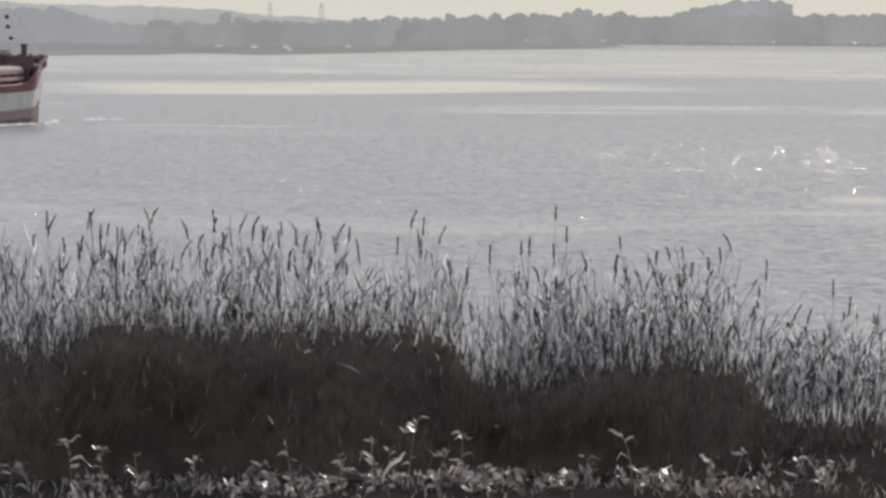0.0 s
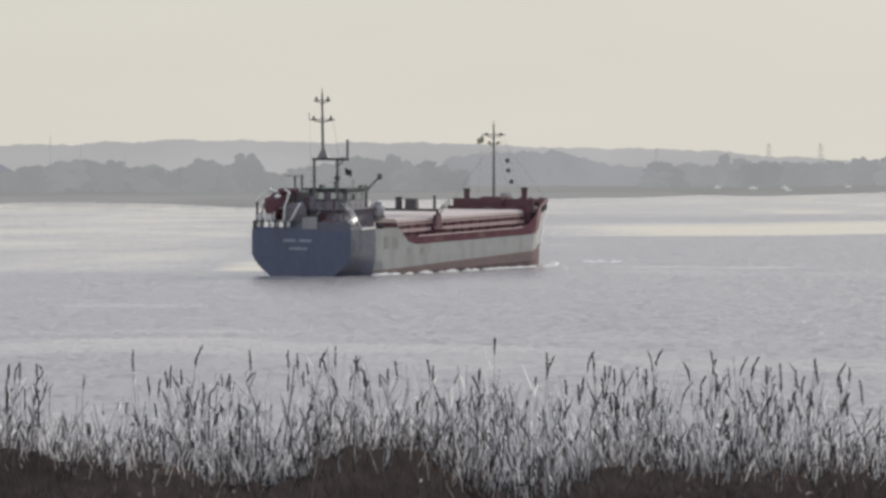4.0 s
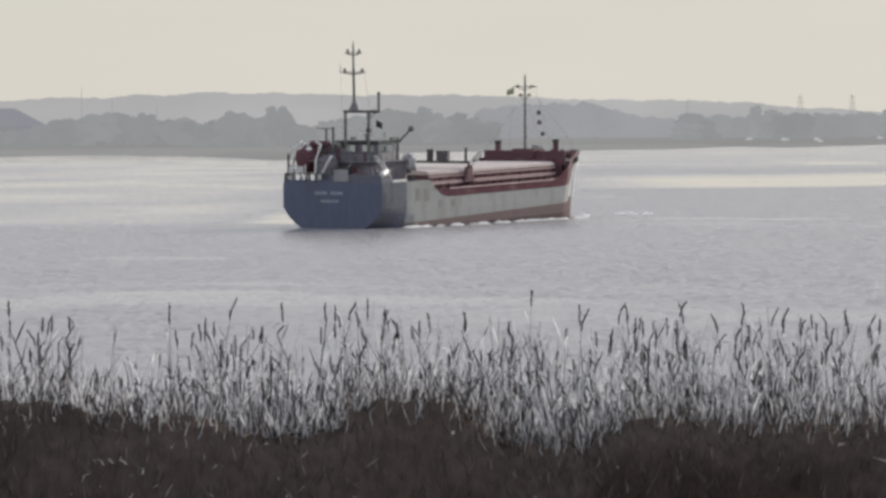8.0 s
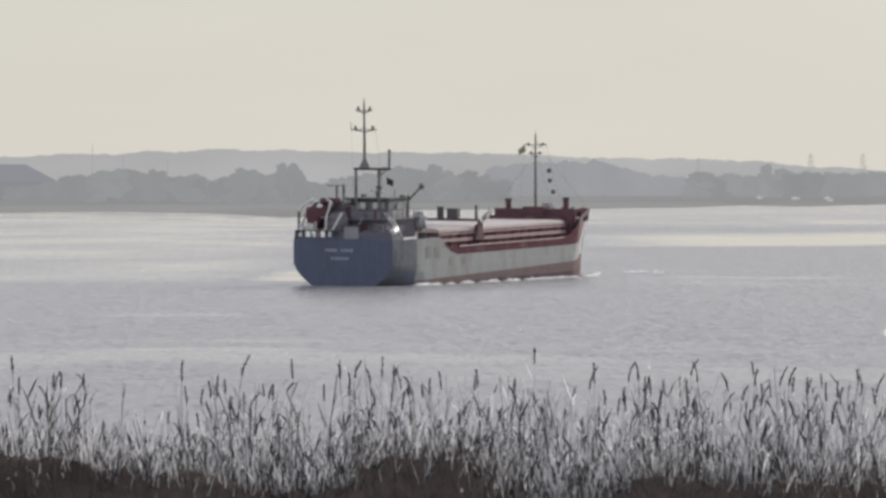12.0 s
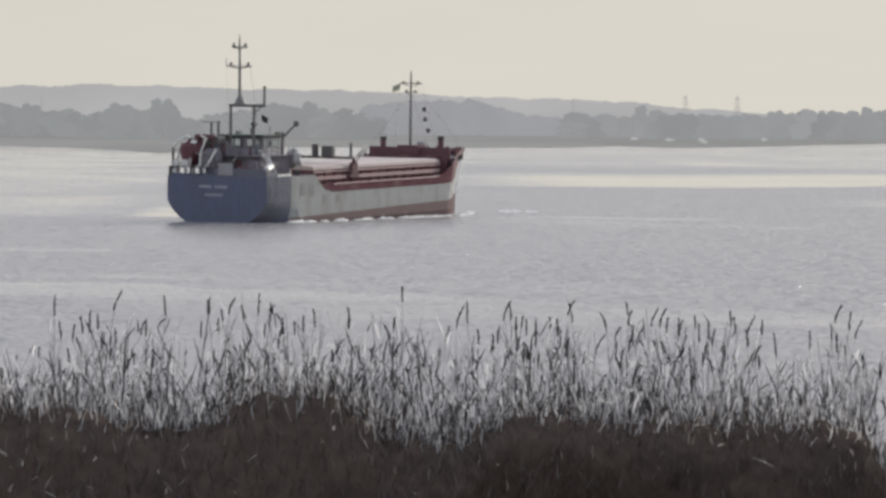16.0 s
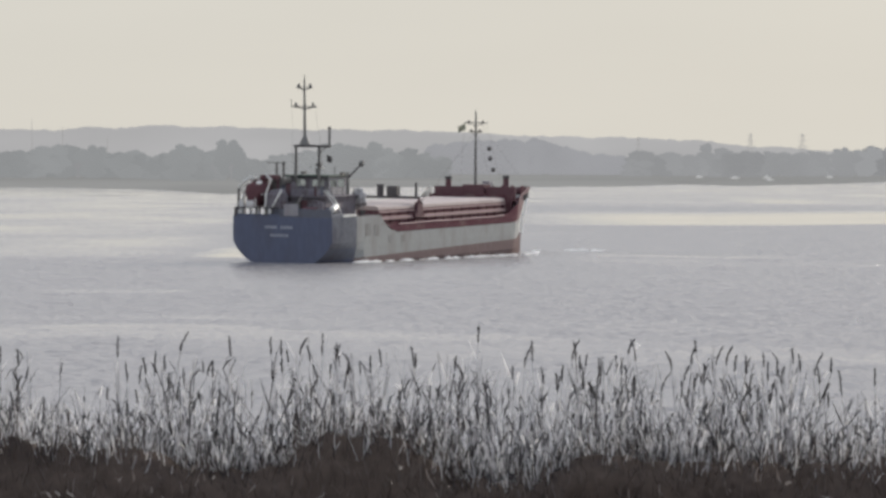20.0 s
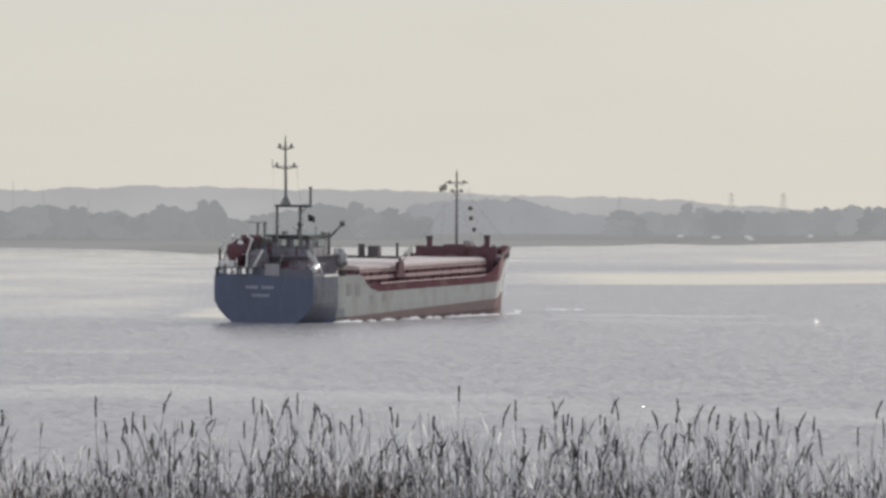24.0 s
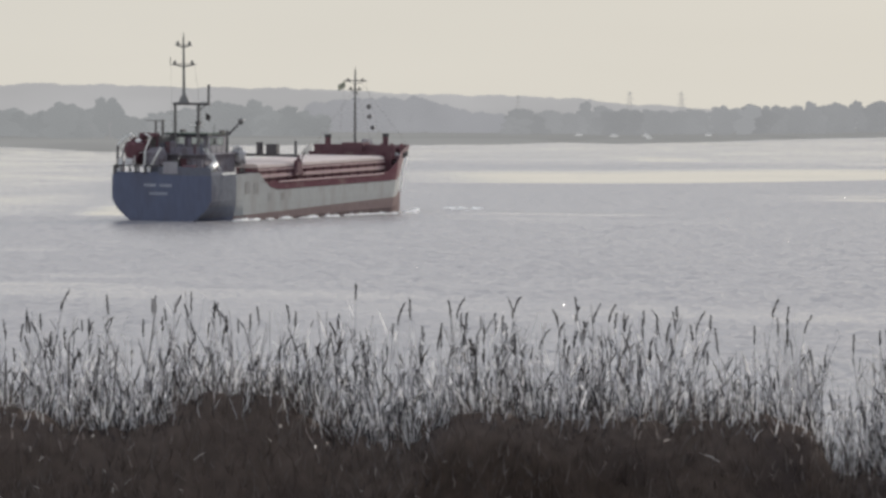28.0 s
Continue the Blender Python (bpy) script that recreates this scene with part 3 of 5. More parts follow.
def pylon(az, r, h):
    p = polar(az, r)
    ob = thing("pylon", pose(p.x, p.y, 2.0, rz=-az), "thin grey lattice electricity pylon in haze", "pylon", "pylons beyond the far shore")
    b, w = h * 0.09, h * 0.018
    for sx in (-1, 1):
        for sy in (-1, 1):
            part("leg", tube(nb(), (sx * b, sy * b, 0), (sx * w, sy * w, h), 0.32, 0.2, 5), FAR_STEEL, ob)
    for k in range(6):
        z0, z1 = h * k / 6, h * (k + 1) / 6
        e0, e1 = b + (w - b) * k / 6, b + (w - b) * (k + 1) / 6
        bm = nb()
        tube(bm, (-e0, -e0, z0), (e1, -e1, z1), 0.13, n=4)
        tube(bm, (e0, -e0, z0), (-e1, -e1, z1), 0.13, n=4)
        part("brace", bm, FAR_STEEL, ob)
    for z, l in ((0.66, 0.125), (0.79, 0.105), (0.91, 0.085)):
        bm = nb()
        tube(bm, (-h * l, 0, h * z), (0, 0, h * z + 1.2), 0.2, n=5)
        tube(bm, (h * l, 0, h * z), (0, 0, h * z + 1.2), 0.2, n=5)
        part("crossarm", bm, FAR_STEEL, ob)


for a, r, h in ((az_of(1417), 3500, 36), (az_of(1509), 3500, 36), (az_of(1218), 4300, 37)):
    pylon(a, r, h)


def radio_mast(az, r, h):
    p = polar(az, r)
    ob = thing("radio_mast", pose(p.x, p.y, 2.0), "slim grey radio mast rising above the far trees", "radio mast", "masts beyond the far shore")
    part("column", tube(nb(), (0, 0, 0), (0, 0, h), 0.6, 0.35, 6), FAR_STEEL, ob)
    part("antenna", tube(nb(), (0, 0, h), (0, 0, h + 4), 0.2, 0.1, 5), FAR_STEEL, ob)


for x, r, h in ((200, 3600, 36), (279, 3600, 28), (146, 4500, 52)):
    radio_mast(az_of(x), r, h)


def barn():
    """Big dark farm building with a hipped roof on the far shore."""
    p = polar(az_of(-8), 2150)
    ob = thing("barn", pose(p.x, p.y, 2.0, rz=4), "dark grey farm building with a hipped roof on the far shore", "barn")
    part("wall", box(nb(), (-26, -8, -0.5), (26, 8, 11.2)), FAR_DARK, ob)
    bm = nb()
    v = [bm.verts.new(c) for c in ((-28.6, -10, 10.8), (28.6, -10, 10.8), (28.6, 10, 10.8), (-28.6, 10, 10.8), (-14, 0, 20.3), (11, 0, 20.3))]
    for f in ((0, 1, 5, 4), (1, 2, 5), (2, 3, 4, 5), (3, 0, 4), (3, 2, 1, 0)):
        bm.faces.new([v[i] for i in f])
    part("roof", bm, FAR_DARK, ob)


barn()


def moored_boat(x, dr, length, label):
    a = az_of(x)
    p = polar(a, bank_distance(a) + dr)
    ob = thing("moored_boat", pose(p.x, p.y, max(ground_height(p.x, p.y), 0.1), rz=-a), label, "boat", "small boats drawn up on the far shore")
    bm = nb()
    k = length / 2
    rings = []
    for u, hb, z0 in ((-k, 0.7, 0.3), (-k * 0.4, 1.0, 0.1), (k * 0.5, 0.9, 0.15), (k, 0.1, 0.5)):
        rings.append([bm.verts.new(c) for c in ((u, -hb, 1.1), (u, -hb * 0.7, z0), (u, hb * 0.7, z0), (u, hb, 1.1))])
    for a_, b_ in zip(rings, rings[1:]):
        for i in range(4):
            bm.faces.new((a_[i], a_[(i + 1) % 4], b_[(i + 1) % 4], b_[i]))
    bm.faces.new(rings[0])
    bm.faces.new(rings[-1][::-1])
    part("hull", bm, FAR_WHITE, ob)
    part("cabin", box(nb(), (-k * 0.5, -0.7, 1.05), (k * 0.1, 0.7, 2.0), 0.12), FAR_WHITE, ob)
    part("window", box(nb(), (-k * 0.4, -0.74, 1.45), (k * 0.0, -0.7, 1.8)), FAR_DARK, ob)


for x, dr, ln in ((1327, 260, 4.2), (1390, 240, 5), (1447, 250, 4.2), (1452, 60, 3.6), (1558, 230, 4)):
    moored_boat(x, dr, ln, "small white boat on the far mud bank")


# ---- the coaster aground ----
HEAD = 26.4
ship = thing("cargo_ship", pose(-13.1, 462.6, 0.0) @ pose(0, 0, 0, 0, 0, 90 - HEAD) @ pose(0, 0, 0, 0, -1.2, 0) @ pose(0, 0, 0, 0.6),
             "blue, grey and maroon coastal cargo ship lying aground, bow raised", "cargo ship")
ship.scale = (0.953, 1.045, 1.0)
# local axes: x forward from the transom, y to port, z up
BEAM = 6.25


def stem(z):
    return 70.9 + 0.5 * max(0.0, min(1.0, z / 4.0)) + 2.8 * max(0.0, min(1.0, (z - 2.6) / 4.6)) ** 1.5


def half_breadth(u, z):
    """Half breadth of the hull at u metres from the stern and z above the stern waterline."""
    end = stem(z)
    start = 54.0 + 0.3 * max(z, 0)
    b = BEAM
    if u > start:
        k = min(1.0, (u - start) / (end - start))
        b = max(BEAM * (1 - k ** 1.1) + 0.02, 0.25 + 0.22 * max(0.0, end - u) if end - u < 2.6 else 0.0)
    if z < 2.6:
        tuck = max(0.0, 1 - u / 9.0)
        b -= tuck * 2.2 * (min(3.2, 2.6 - z) / 2.6) ** 1.7
    if z < -1:
        b *= 0.92
    return max(b, 0.02)


def shell(name, us, zs, material, label="", inner=0.0):
    """Plating on each side between the given heights; zs are functions of u or numbers."""
    for side in (1, -1):
        bm = nb()
        grid = []
        for u in us:
            row = []
            for z in zs:
                zz = z(u) if callable(z) else z
                end = stem(zz)
                uu = min(u, end)
                row.append(bm.verts.new((uu, side * half_breadth(uu, zz), zz)))
            grid.append(row)
        for a, b in zip(grid, grid[1:]):
            for i in range(len(zs) - 1):
                bm.faces.new((a[i], b[i], b[i + 1], a[i + 1]))
        bmesh.ops.remove_doubles(bm, verts=bm.verts, dist=0.0005)
        if inner:
            bmesh.ops.recalc_face_normals(bm, faces=bm.faces)
            bmesh.ops.solidify(bm, geom=bm.faces[:], thickness=inner)
        part(name, bm, material, ship, label)


def span(a, b, step):
    n = max(1, int(round((b - a) / step)))
    return [a + (b - a) * i / n for i in range(n + 1)]


US = span(0, 52, 2) + span(53, 74.4, 0.9)
FORE = [u for u in US if u > 50]
DECK_Z, POOP_Z, FC_Z = 3.25, 5.45, 5.9


def boot(u):
    return 0.35 + 0.0132 * u


shell("counter_bottom", span(0, 7, 1), (-2.5, -1.2, -0.2, boot), BLUE, "dull blue-grey plating at the waterline aft")
shell("boot_topping", [7.0] + [u for u in US if u > 7], (-2.5, -1.2, -0.2, boot), BOOT, "faded red-brown underwater paint")
# quarter plating in two tones, lighter above and darker below
shell("quarter_plating", span(0, 7, 1), (1.7, 2.0, 2.4, DECK_Z, 4.3, POOP_Z), QUARTER, "blue-grey hull plating, lighter than the plating below")
shell("counter_plating", span(0, 7, 1), (boot, 0.7, 1.0, 1.35, 1.7), COUNTER, "dull blue-grey plating under the counter")
shell("side_plating", span(7, 50, 2) + [u for u in FORE if u < 57], (1.7, 2.4, DECK_Z), GREY, "weathered grey hull plating")
shell("lower_side_plating", span(7, 50, 2) + [u for u in FORE if u < 57], (boot, 1.45, 1.7), GREY)


# doubler plates, darker with old rust
for side in (1, -1):
    for u0, u1, z0, z1 in ((9.4, 10.9, 3.0, 4.5), (11.9, 13.2, 2.9, 4.3), (16.0, 16.9, 1.9, 2.9), (19.6, 20.8, 1.9, 2.8)):
        part("doubler_plate", box(nb(), (u0, side * BEAM - 0.025, z0), (u1, side * BEAM + 0.025, z1), 0.01), DOUBLER, ship, "darker rust-stained doubler plate")


def poop_top(u):
    return interp(u, ((13.5, POOP_Z), (14.2, 5.0), (15.2, 4.25), (16.5, 3.65), (18.5, DECK_Z)))


shell("poop_plating", span(7, 13, 1) + span(13.5, 18.5, 0.5), (DECK_Z, lambda u: (DECK_Z + poop_top(u)) / 2, poop_top), GREY)


def rail_top(u):
    return interp(u, ((13.5, 4.35), (16, 4.25), (50, 4.25), (53, 4.5), (55.5, 5.6), (58.5, 6.8), (74.8, 7.35)))


BOW = [u for u in FORE if 55.8 < u < 70] + [70.0]
NOSE = span(70, 74.4, 0.44)
shell("bow_plating", BOW, (boot, 1.6, 2.2, DECK_Z, 3.5), GREY)
# white stem plating stands in for sunlight on the bow plates
shell("stem_plating", NOSE, (boot, 1.6, 2.2, DECK_Z, 4.2, 5.2, lambda u: rail_top(u) - 0.95), SUNLIT_WHITE, "stem plating whitened as if in sunlight")
shell("upper_bow_plating", BOW, (3.5, 4.4, lambda u: rail_top(u) - 0.95), DARK_RED, "maroon upper bow plating")
shell("bow_bulwark", [u for u in FORE if u > 55.8], (lambda u: rail_top(u) - 0.95, lambda u: rail_top(u) - 0.4, rail_top), DARK_RED, "dark maroon bow bulwark", inner=0.1)
shell("bulwark", span(13.5, 48, 2) + span(49, 56.6, 0.95), (lambda u: min(poop_top(u) + 0.02, rail_top(u) - 0.05), lambda u: (DECK_Z + 0.5 + rail_top(u)) / 2 if u > 18.5 else rail_top(u) - 0.02, rail_top), MAROON, "maroon bulwark rising to the bow", inner=0.12)
# rubbing strip and rail cap along the bulwark
for nm, f, r, mat in (("rubbing_strip", lambda u: DECK_Z + 0.1, 0.05, MAROON), ("rail_cap", lambda u: rail_top(u) - 0.06, 0.11, PALE)):
    for side in (1, -1):
        bm = nb()
        rings = []
        for u in span(19, 51, 1.5):
            y, z = side * (half_breadth(u, f(u)) + 0.03), f(u)
            rings.append([bm.verts.new((u, y + r * math.cos(k * math.pi / 3), z + r * math.sin(k * math.pi / 3))) for k in range(6)])
        for a, b in zip(rings, rings[1:]):
            for k in range(6):
                bm.faces.new((a[k], a[(k + 1) % 6], b[(k + 1) % 6], b[k]))
        bm.faces.new(rings[0])
        bm.faces.new(rings[-1][::-1])
        bmesh.ops.recalc_face_normals(bm, faces=bm.faces)
        part(nm, bm, mat, ship)
bm = nb()
for a, b in zip((1.3, 2.4, 3.4, 4.4), (2.4, 3.4, 4.4, 5.6)):
    tube(bm, (stem(a) - 0.02, -0.05, a), (stem(b) - 0.02, -0.05, b), 0.5, 0.48, 14)
part("stem_bar", bm, SUNLIT_WHITE, ship, "stem bar whitened as if in sunlight")

# transom: flat plate with tucked lower corners
bm = nb()
prof = [(half_breadth(0, z), z) for z in (-2.5, -1.2, 0.0, 0.4, 0.8, 1.2, 1.6, 2.0, 2.4, 2.6, 4.0)] + [(BEAM, POOP_Z)]
rows = []
for y, z in prof:
    rows.append([bm.verts.new((x, y * k / 4, z)) for x in (-0.09, -0.005) for k in range(-4, 5)])
for a, c in zip(rows, rows[1:]):
    for i in range(8):
        bm.faces.new((a[i], c[i], c[i + 1], a[i + 1]))
        bm.faces.new((a[i + 9], a[i + 10], c[i + 10], c[i + 9]))
    bm.faces.new((a[0], a[9], c[9], c[0]))
    bm.faces.new((a[8], c[8], c[17], a[17]))
for row in (rows[0], rows[-1]):
    for i in range(8):
        bm.faces.new((row[i], row[i + 1], row[i + 10], row[i + 9]))
bmesh.ops.recalc_face_normals(bm, faces=bm.faces)
part("transom", bm, BLUE, ship, "blue transom with two lines of dull lettering")
for z, y0, y1, h, n in ((4.05, -1.3, 2.35, 0.34, 9), (3.1, -0.75, 1.6, 0.3, 6)):
    w = (y1 - y0) / n
    for i in range(n):
        if n == 9 and i == 4:
            continue
        part("lettering_bar", box(nb(), (-0.13, y0 + i * w, z), (-0.09, y0 + i * w + w * 0.72, z + h)), LETTER, ship)
for side in (1, -1):
    part("corner_fender", tube(nb(), (0, side * BEAM, 2.4), (0, side * BEAM, POOP_Z), 0.14, n=8), BLUE, ship)


def deck(name, us, z, inset, material):
    bm = nb()
    rows = []
    for u in us:
        b = half_breadth(u, z) - inset
        rows.append([bm.verts.new((u, b, z)), bm.verts.new((u, -b, z))])
    for a, c in zip(rows, rows[1:]):
        bm.faces.new((a[0], c[0], c[1], a[1]))
    bmesh.ops.solidify(bm, geom=bm.faces[:], thickness=0.08)
    return part(name, bm, material, ship)


deck("main_deck", span(13.5, 56, 3), DECK_Z - 0.1, 0.05, MAROON)
deck("poop_deck", span(0.05, 13.5, 2), POOP_Z - 0.1, 0.03, MAROON)
deck("forecastle_deck", span(55, 73.5, 1.5), FC_Z, 0.14, MAROON)
part("poop_front", box(nb(), (13.4, -BEAM + 0.05, DECK_Z - 0.1), (13.55, BEAM - 0.05, POOP_Z)), HOUSE, ship)
part("forecastle_bulkhead", box(nb(), (54.9, -5.7, DECK_Z - 0.1), (55.05, 5.7, FC_Z + 0.9)), MAROON, ship)

# hatch: coaming with stays, a walkway ledge, and pale covers
H0, H1, HW = 15.5, 54.0, 5.0
for side in (1, -1):
    y = side * HW
    co = part("hatch_coaming", box(nb(), (H0, y - 0.08, DECK_Z), (H1, y + 0.08, 5.9)), MAROON, ship, "maroon hatch coaming with stays")
    part("coaming_ledge", box(nb(), (H0, y - 0.08 if side < 0 else y + 0.08, 4.68), (H1, y + side * 0.22, 5.1)), PALE, co)
    part("coaming_rail", box(nb(), (H0, y + side * 0.08, 5.55), (H1, y + side * 0.2, 5.78)), PALE, co)
    for u in span(H0 + 0.6, H1 - 0.6, 2.6):
        bm = nb()
        v = [bm.verts.new(c) for c in ((u, y, DECK_Z), (u, y + side * 0.2, DECK_Z), (u, y + side * 0.2, 4.95), (u, y + side * 0.18, 5.72), (u, y, 5.72))]
        bm.faces.new(v)
        bmesh.ops.solidify(bm, geom=bm.faces[:], thickness=0.12)
        part("coaming_stay", bm, MAROON, co)
for u in (H0, H1):
    part("hatch_end_coaming", box(nb(), (u - 0.08, -HW, DECK_Z), (u + 0.08, HW, 5.9)), MAROON, ship)
n_cover = 9
for i in range(n_cover):
    a = H0 + (H1 - H0) * i / n_cover
    b = a + (H1 - H0) / n_cover - 0.06
    bm = nb()
    v = []
    for u in (a, b):
        v.append([bm.verts.new((u, y, z)) for y, z in ((-HW - 0.12, 5.9), (-HW - 0.12, 6.25), (-HW + 0.5, 6.42), (HW - 0.5, 6.42), (HW + 0.12, 6.25), (HW + 0.12, 5.9))])
    for j in range(5):
        bm.faces.new((v[0][j], v[0][j + 1], v[1][j + 1], v[1][j]))
    bm.faces.new(v[0])
    bm.faces.new(v[1][::-1])
    part("hatch_cover", bm, COVER, ship, "pale pinkish steel hatch cover")

# travelling gantry for the covers
G = 26.3
gantry = part("hatch_gantry", box(nb(), (G + 0.0, -5.3, 7.0), (G + 1.0, 5.3, 7.3), 0.05), DARK, ship, "black travelling hatch gantry")
for y in (-5.35, 5.35):
    for u in (G - 0.8, G + 1.4):
        part("gantry_leg", tube(nb(), (u, y, 4.9), (G + 0.5, y, 7.1), 0.14, 0.14, 8), DARK_RED, gantry)
    part("gantry_post", tube(nb(), (G - 0.4, y, 7.1), (G - 0.4, y, 9.0), 0.19, 0.16, 8), DARK, gantry)
    part("gantry_bogie", box(nb(), (G - 1.1, y - 0.25, 4.75), (G + 1.7, y + 0.25, 5.15), 0.06), DARK_RED, gantry)
    part("gantry_side_frame", box(nb(), (G - 0.4, y - 0.22, 5.15), (G + 1.2, y + 0.22, 6.6), 0.05), DARK_RED, gantry)
part("engine_box", box(nb(), (G + 0.0, -2.6, 7.3), (G + 1.1, -1.2, 8.55), 0.08), DARK, gantry)
part("exhaust_drum", tube(nb(), (G + 0.5, -0.2, 7.3), (G + 0.5, -0.2, 8.75), 0.42, 0.42, 12), DARK, gantry)
part("tool_locker", box(nb(), (G + 0.2, 2.4, 7.3), (G + 0.9, 3.3, 8.2), 0.05), WHITE, gantry)
part("brace", tube(nb(), (G + 0.5, -5.3, 6.0), (G + 0.5, -6.2, 7.6), 0.06, n=6), DARK, gantry)

# forecastle: breakwater, ventilators, windlass, foremast
part("breakwater", box(nb(), (56.2, -5.6, FC_Z), (56.5, 5.6, 7.75), 0.05), DARK_RED, ship, "dark maroon breakwater across the foredeck")
# white plate added for the sunlight on the port bulwark's inner face
bm = nb()
v = [bm.verts.new((u, 5.95, z)) for u, z in ((51.6, 5.0), (56.3, 6.6), (56.3, 7.75), (55.6, 7.75), (53.4, 6.9), (51.6, 5.55))]
bm.faces.new(v)
bmesh.ops.solidify(bm, geom=bm.faces[:], thickness=0.25)
part("bulwark_wing", bm, WHITE, ship, "inner face of the rising bulwark, whitened as if sunlit")
for u, y in ((58.2, 4.5), (65.5, -0.45)):
    vent = part("ventilator", tube(nb(), (u, y, FC_Z), (u, y, 8.75), 0.38, 0.38, 12), DARK_RED, ship, "dark maroon mushroom ventilator")
    part("ventilator_head", tube(nb(), (u, y, 8.6), (u, y, 9.0), 0.46, 0.44, 12), DARK, vent)
    part("ventilator_base", tube(nb(), (u, y, FC_Z), (u, y, 6.9), 0.5, 0.4, 12), MAROON, vent)
wind = part("windlass", tube(nb(), (67, -2.0, 6.9), (67, 2.0, 6.9), 0.45, 0.45, 12), DARK_RED, ship, "maroon anchor windlass")
for y in (-2.1, -0.7, 0.7, 2.1):
    part("windlass_cheek", tube(nb(), (67, y - 0.08, 6.9), (67, y + 0.08, 6.9), 0.75, 0.75, 14), MAROON, wind)
part("deck_locker", box(nb(), (61.4, 0.2, FC_Z), (62.6, 1.2, 8.3), 0.06), HOUSE, ship)
part("mast_house", box(nb(), (55.6, -1.5, FC_Z), (58.0, 1.5, 8.0), 0.08), DARK_RED, ship)
for u, y in ((69.5, 1.4), (69.5, -1.4), (62, 4.2), (62, -4.2), (9.5, -5.6), (9.5, 5.6)):
    z = FC_Z if u > 50 else POOP_Z
    bol = part("bollard", tube(nb(), (u, y, z), (u, y, z + 0.7), 0.2, n=10), DARK, ship)
    part("bollard_twin", tube(nb(), (u + 0.8, y, z), (u + 0.8, y, z + 0.7), 0.2, n=10), DARK, bol)
fm = part("foremast", tube(nb(), (56.5, 0, 7.0), (56.5, 0.0, 17.5), 0.2, 0.1, 10), MAST, ship, "tall grey foremast with two crosstrees")
for z, l in ((16.1, 1.6), (14.95, 0.95)):
    part("crosstree", tube(nb(), (56.5, -l, z), (56.5, l, z), 0.07, n=6), MAST, fm)
    for s in (-1, 1):
        part("crosstree_brace", tube(nb(), (56.5, s * l * 0.8, z), (56.5, 0, z - 0.5), 0.04, n=5), MAST, fm)
        part("mast_lamp", tube(nb(), (56.5, s * l * 0.62, z), (56.5, s * l * 0.62, z + 0.28), 0.14, n=8), DARK, fm)
part("mast_tip", tube(nb(), (56.5, 0.0, 17.5), (56.5, 0.0, 17.9), 0.05, 0.03, 6), MAST, fm)
for a, b in (((56.5, -1.5, 16.05), (60.5, -2.2, 6.6)), ((56.5, 1.5, 16.05), (57.0, 2.5, 7.0)), ((56.5, 0, 16.8), (73.6, 0, 7.4)), ((56.5, 0.2, 14.8), (52, 4.8, 6.3)), ((56.5, -0.2, 14.8), (52, -4.8, 6.3))):
    part("rigging", tube(nb(), a, b, 0.012, n=4), ROPE, fm)

# funnel, deckhouse and wheelhouse
house = part("deckhouse", box(nb(), (4.2, -3.5, POOP_Z), (12.6, 2.6, 7.75), 0.08), DIM, ship, "sooty grey deckhouse, toned darker for its shade")
for y in (-3.0, -2.0, 0.6, 1.9):
    part("porthole", tube(nb(), (4.12, y, 6.75), (4.2, y, 6.75), 0.24, n=14), DARK, house)
part("door", box(nb(), (4.1, -1.2, POOP_Z + 0.1), (4.22, -0.4, 7.3), 0.02), DARK_RED, house)
part("boat_deck", box(nb(), (3.6, -3.9, 7.75), (12.9, 3.5, 7.88)), DIM, ship, "grey boat deck slab")


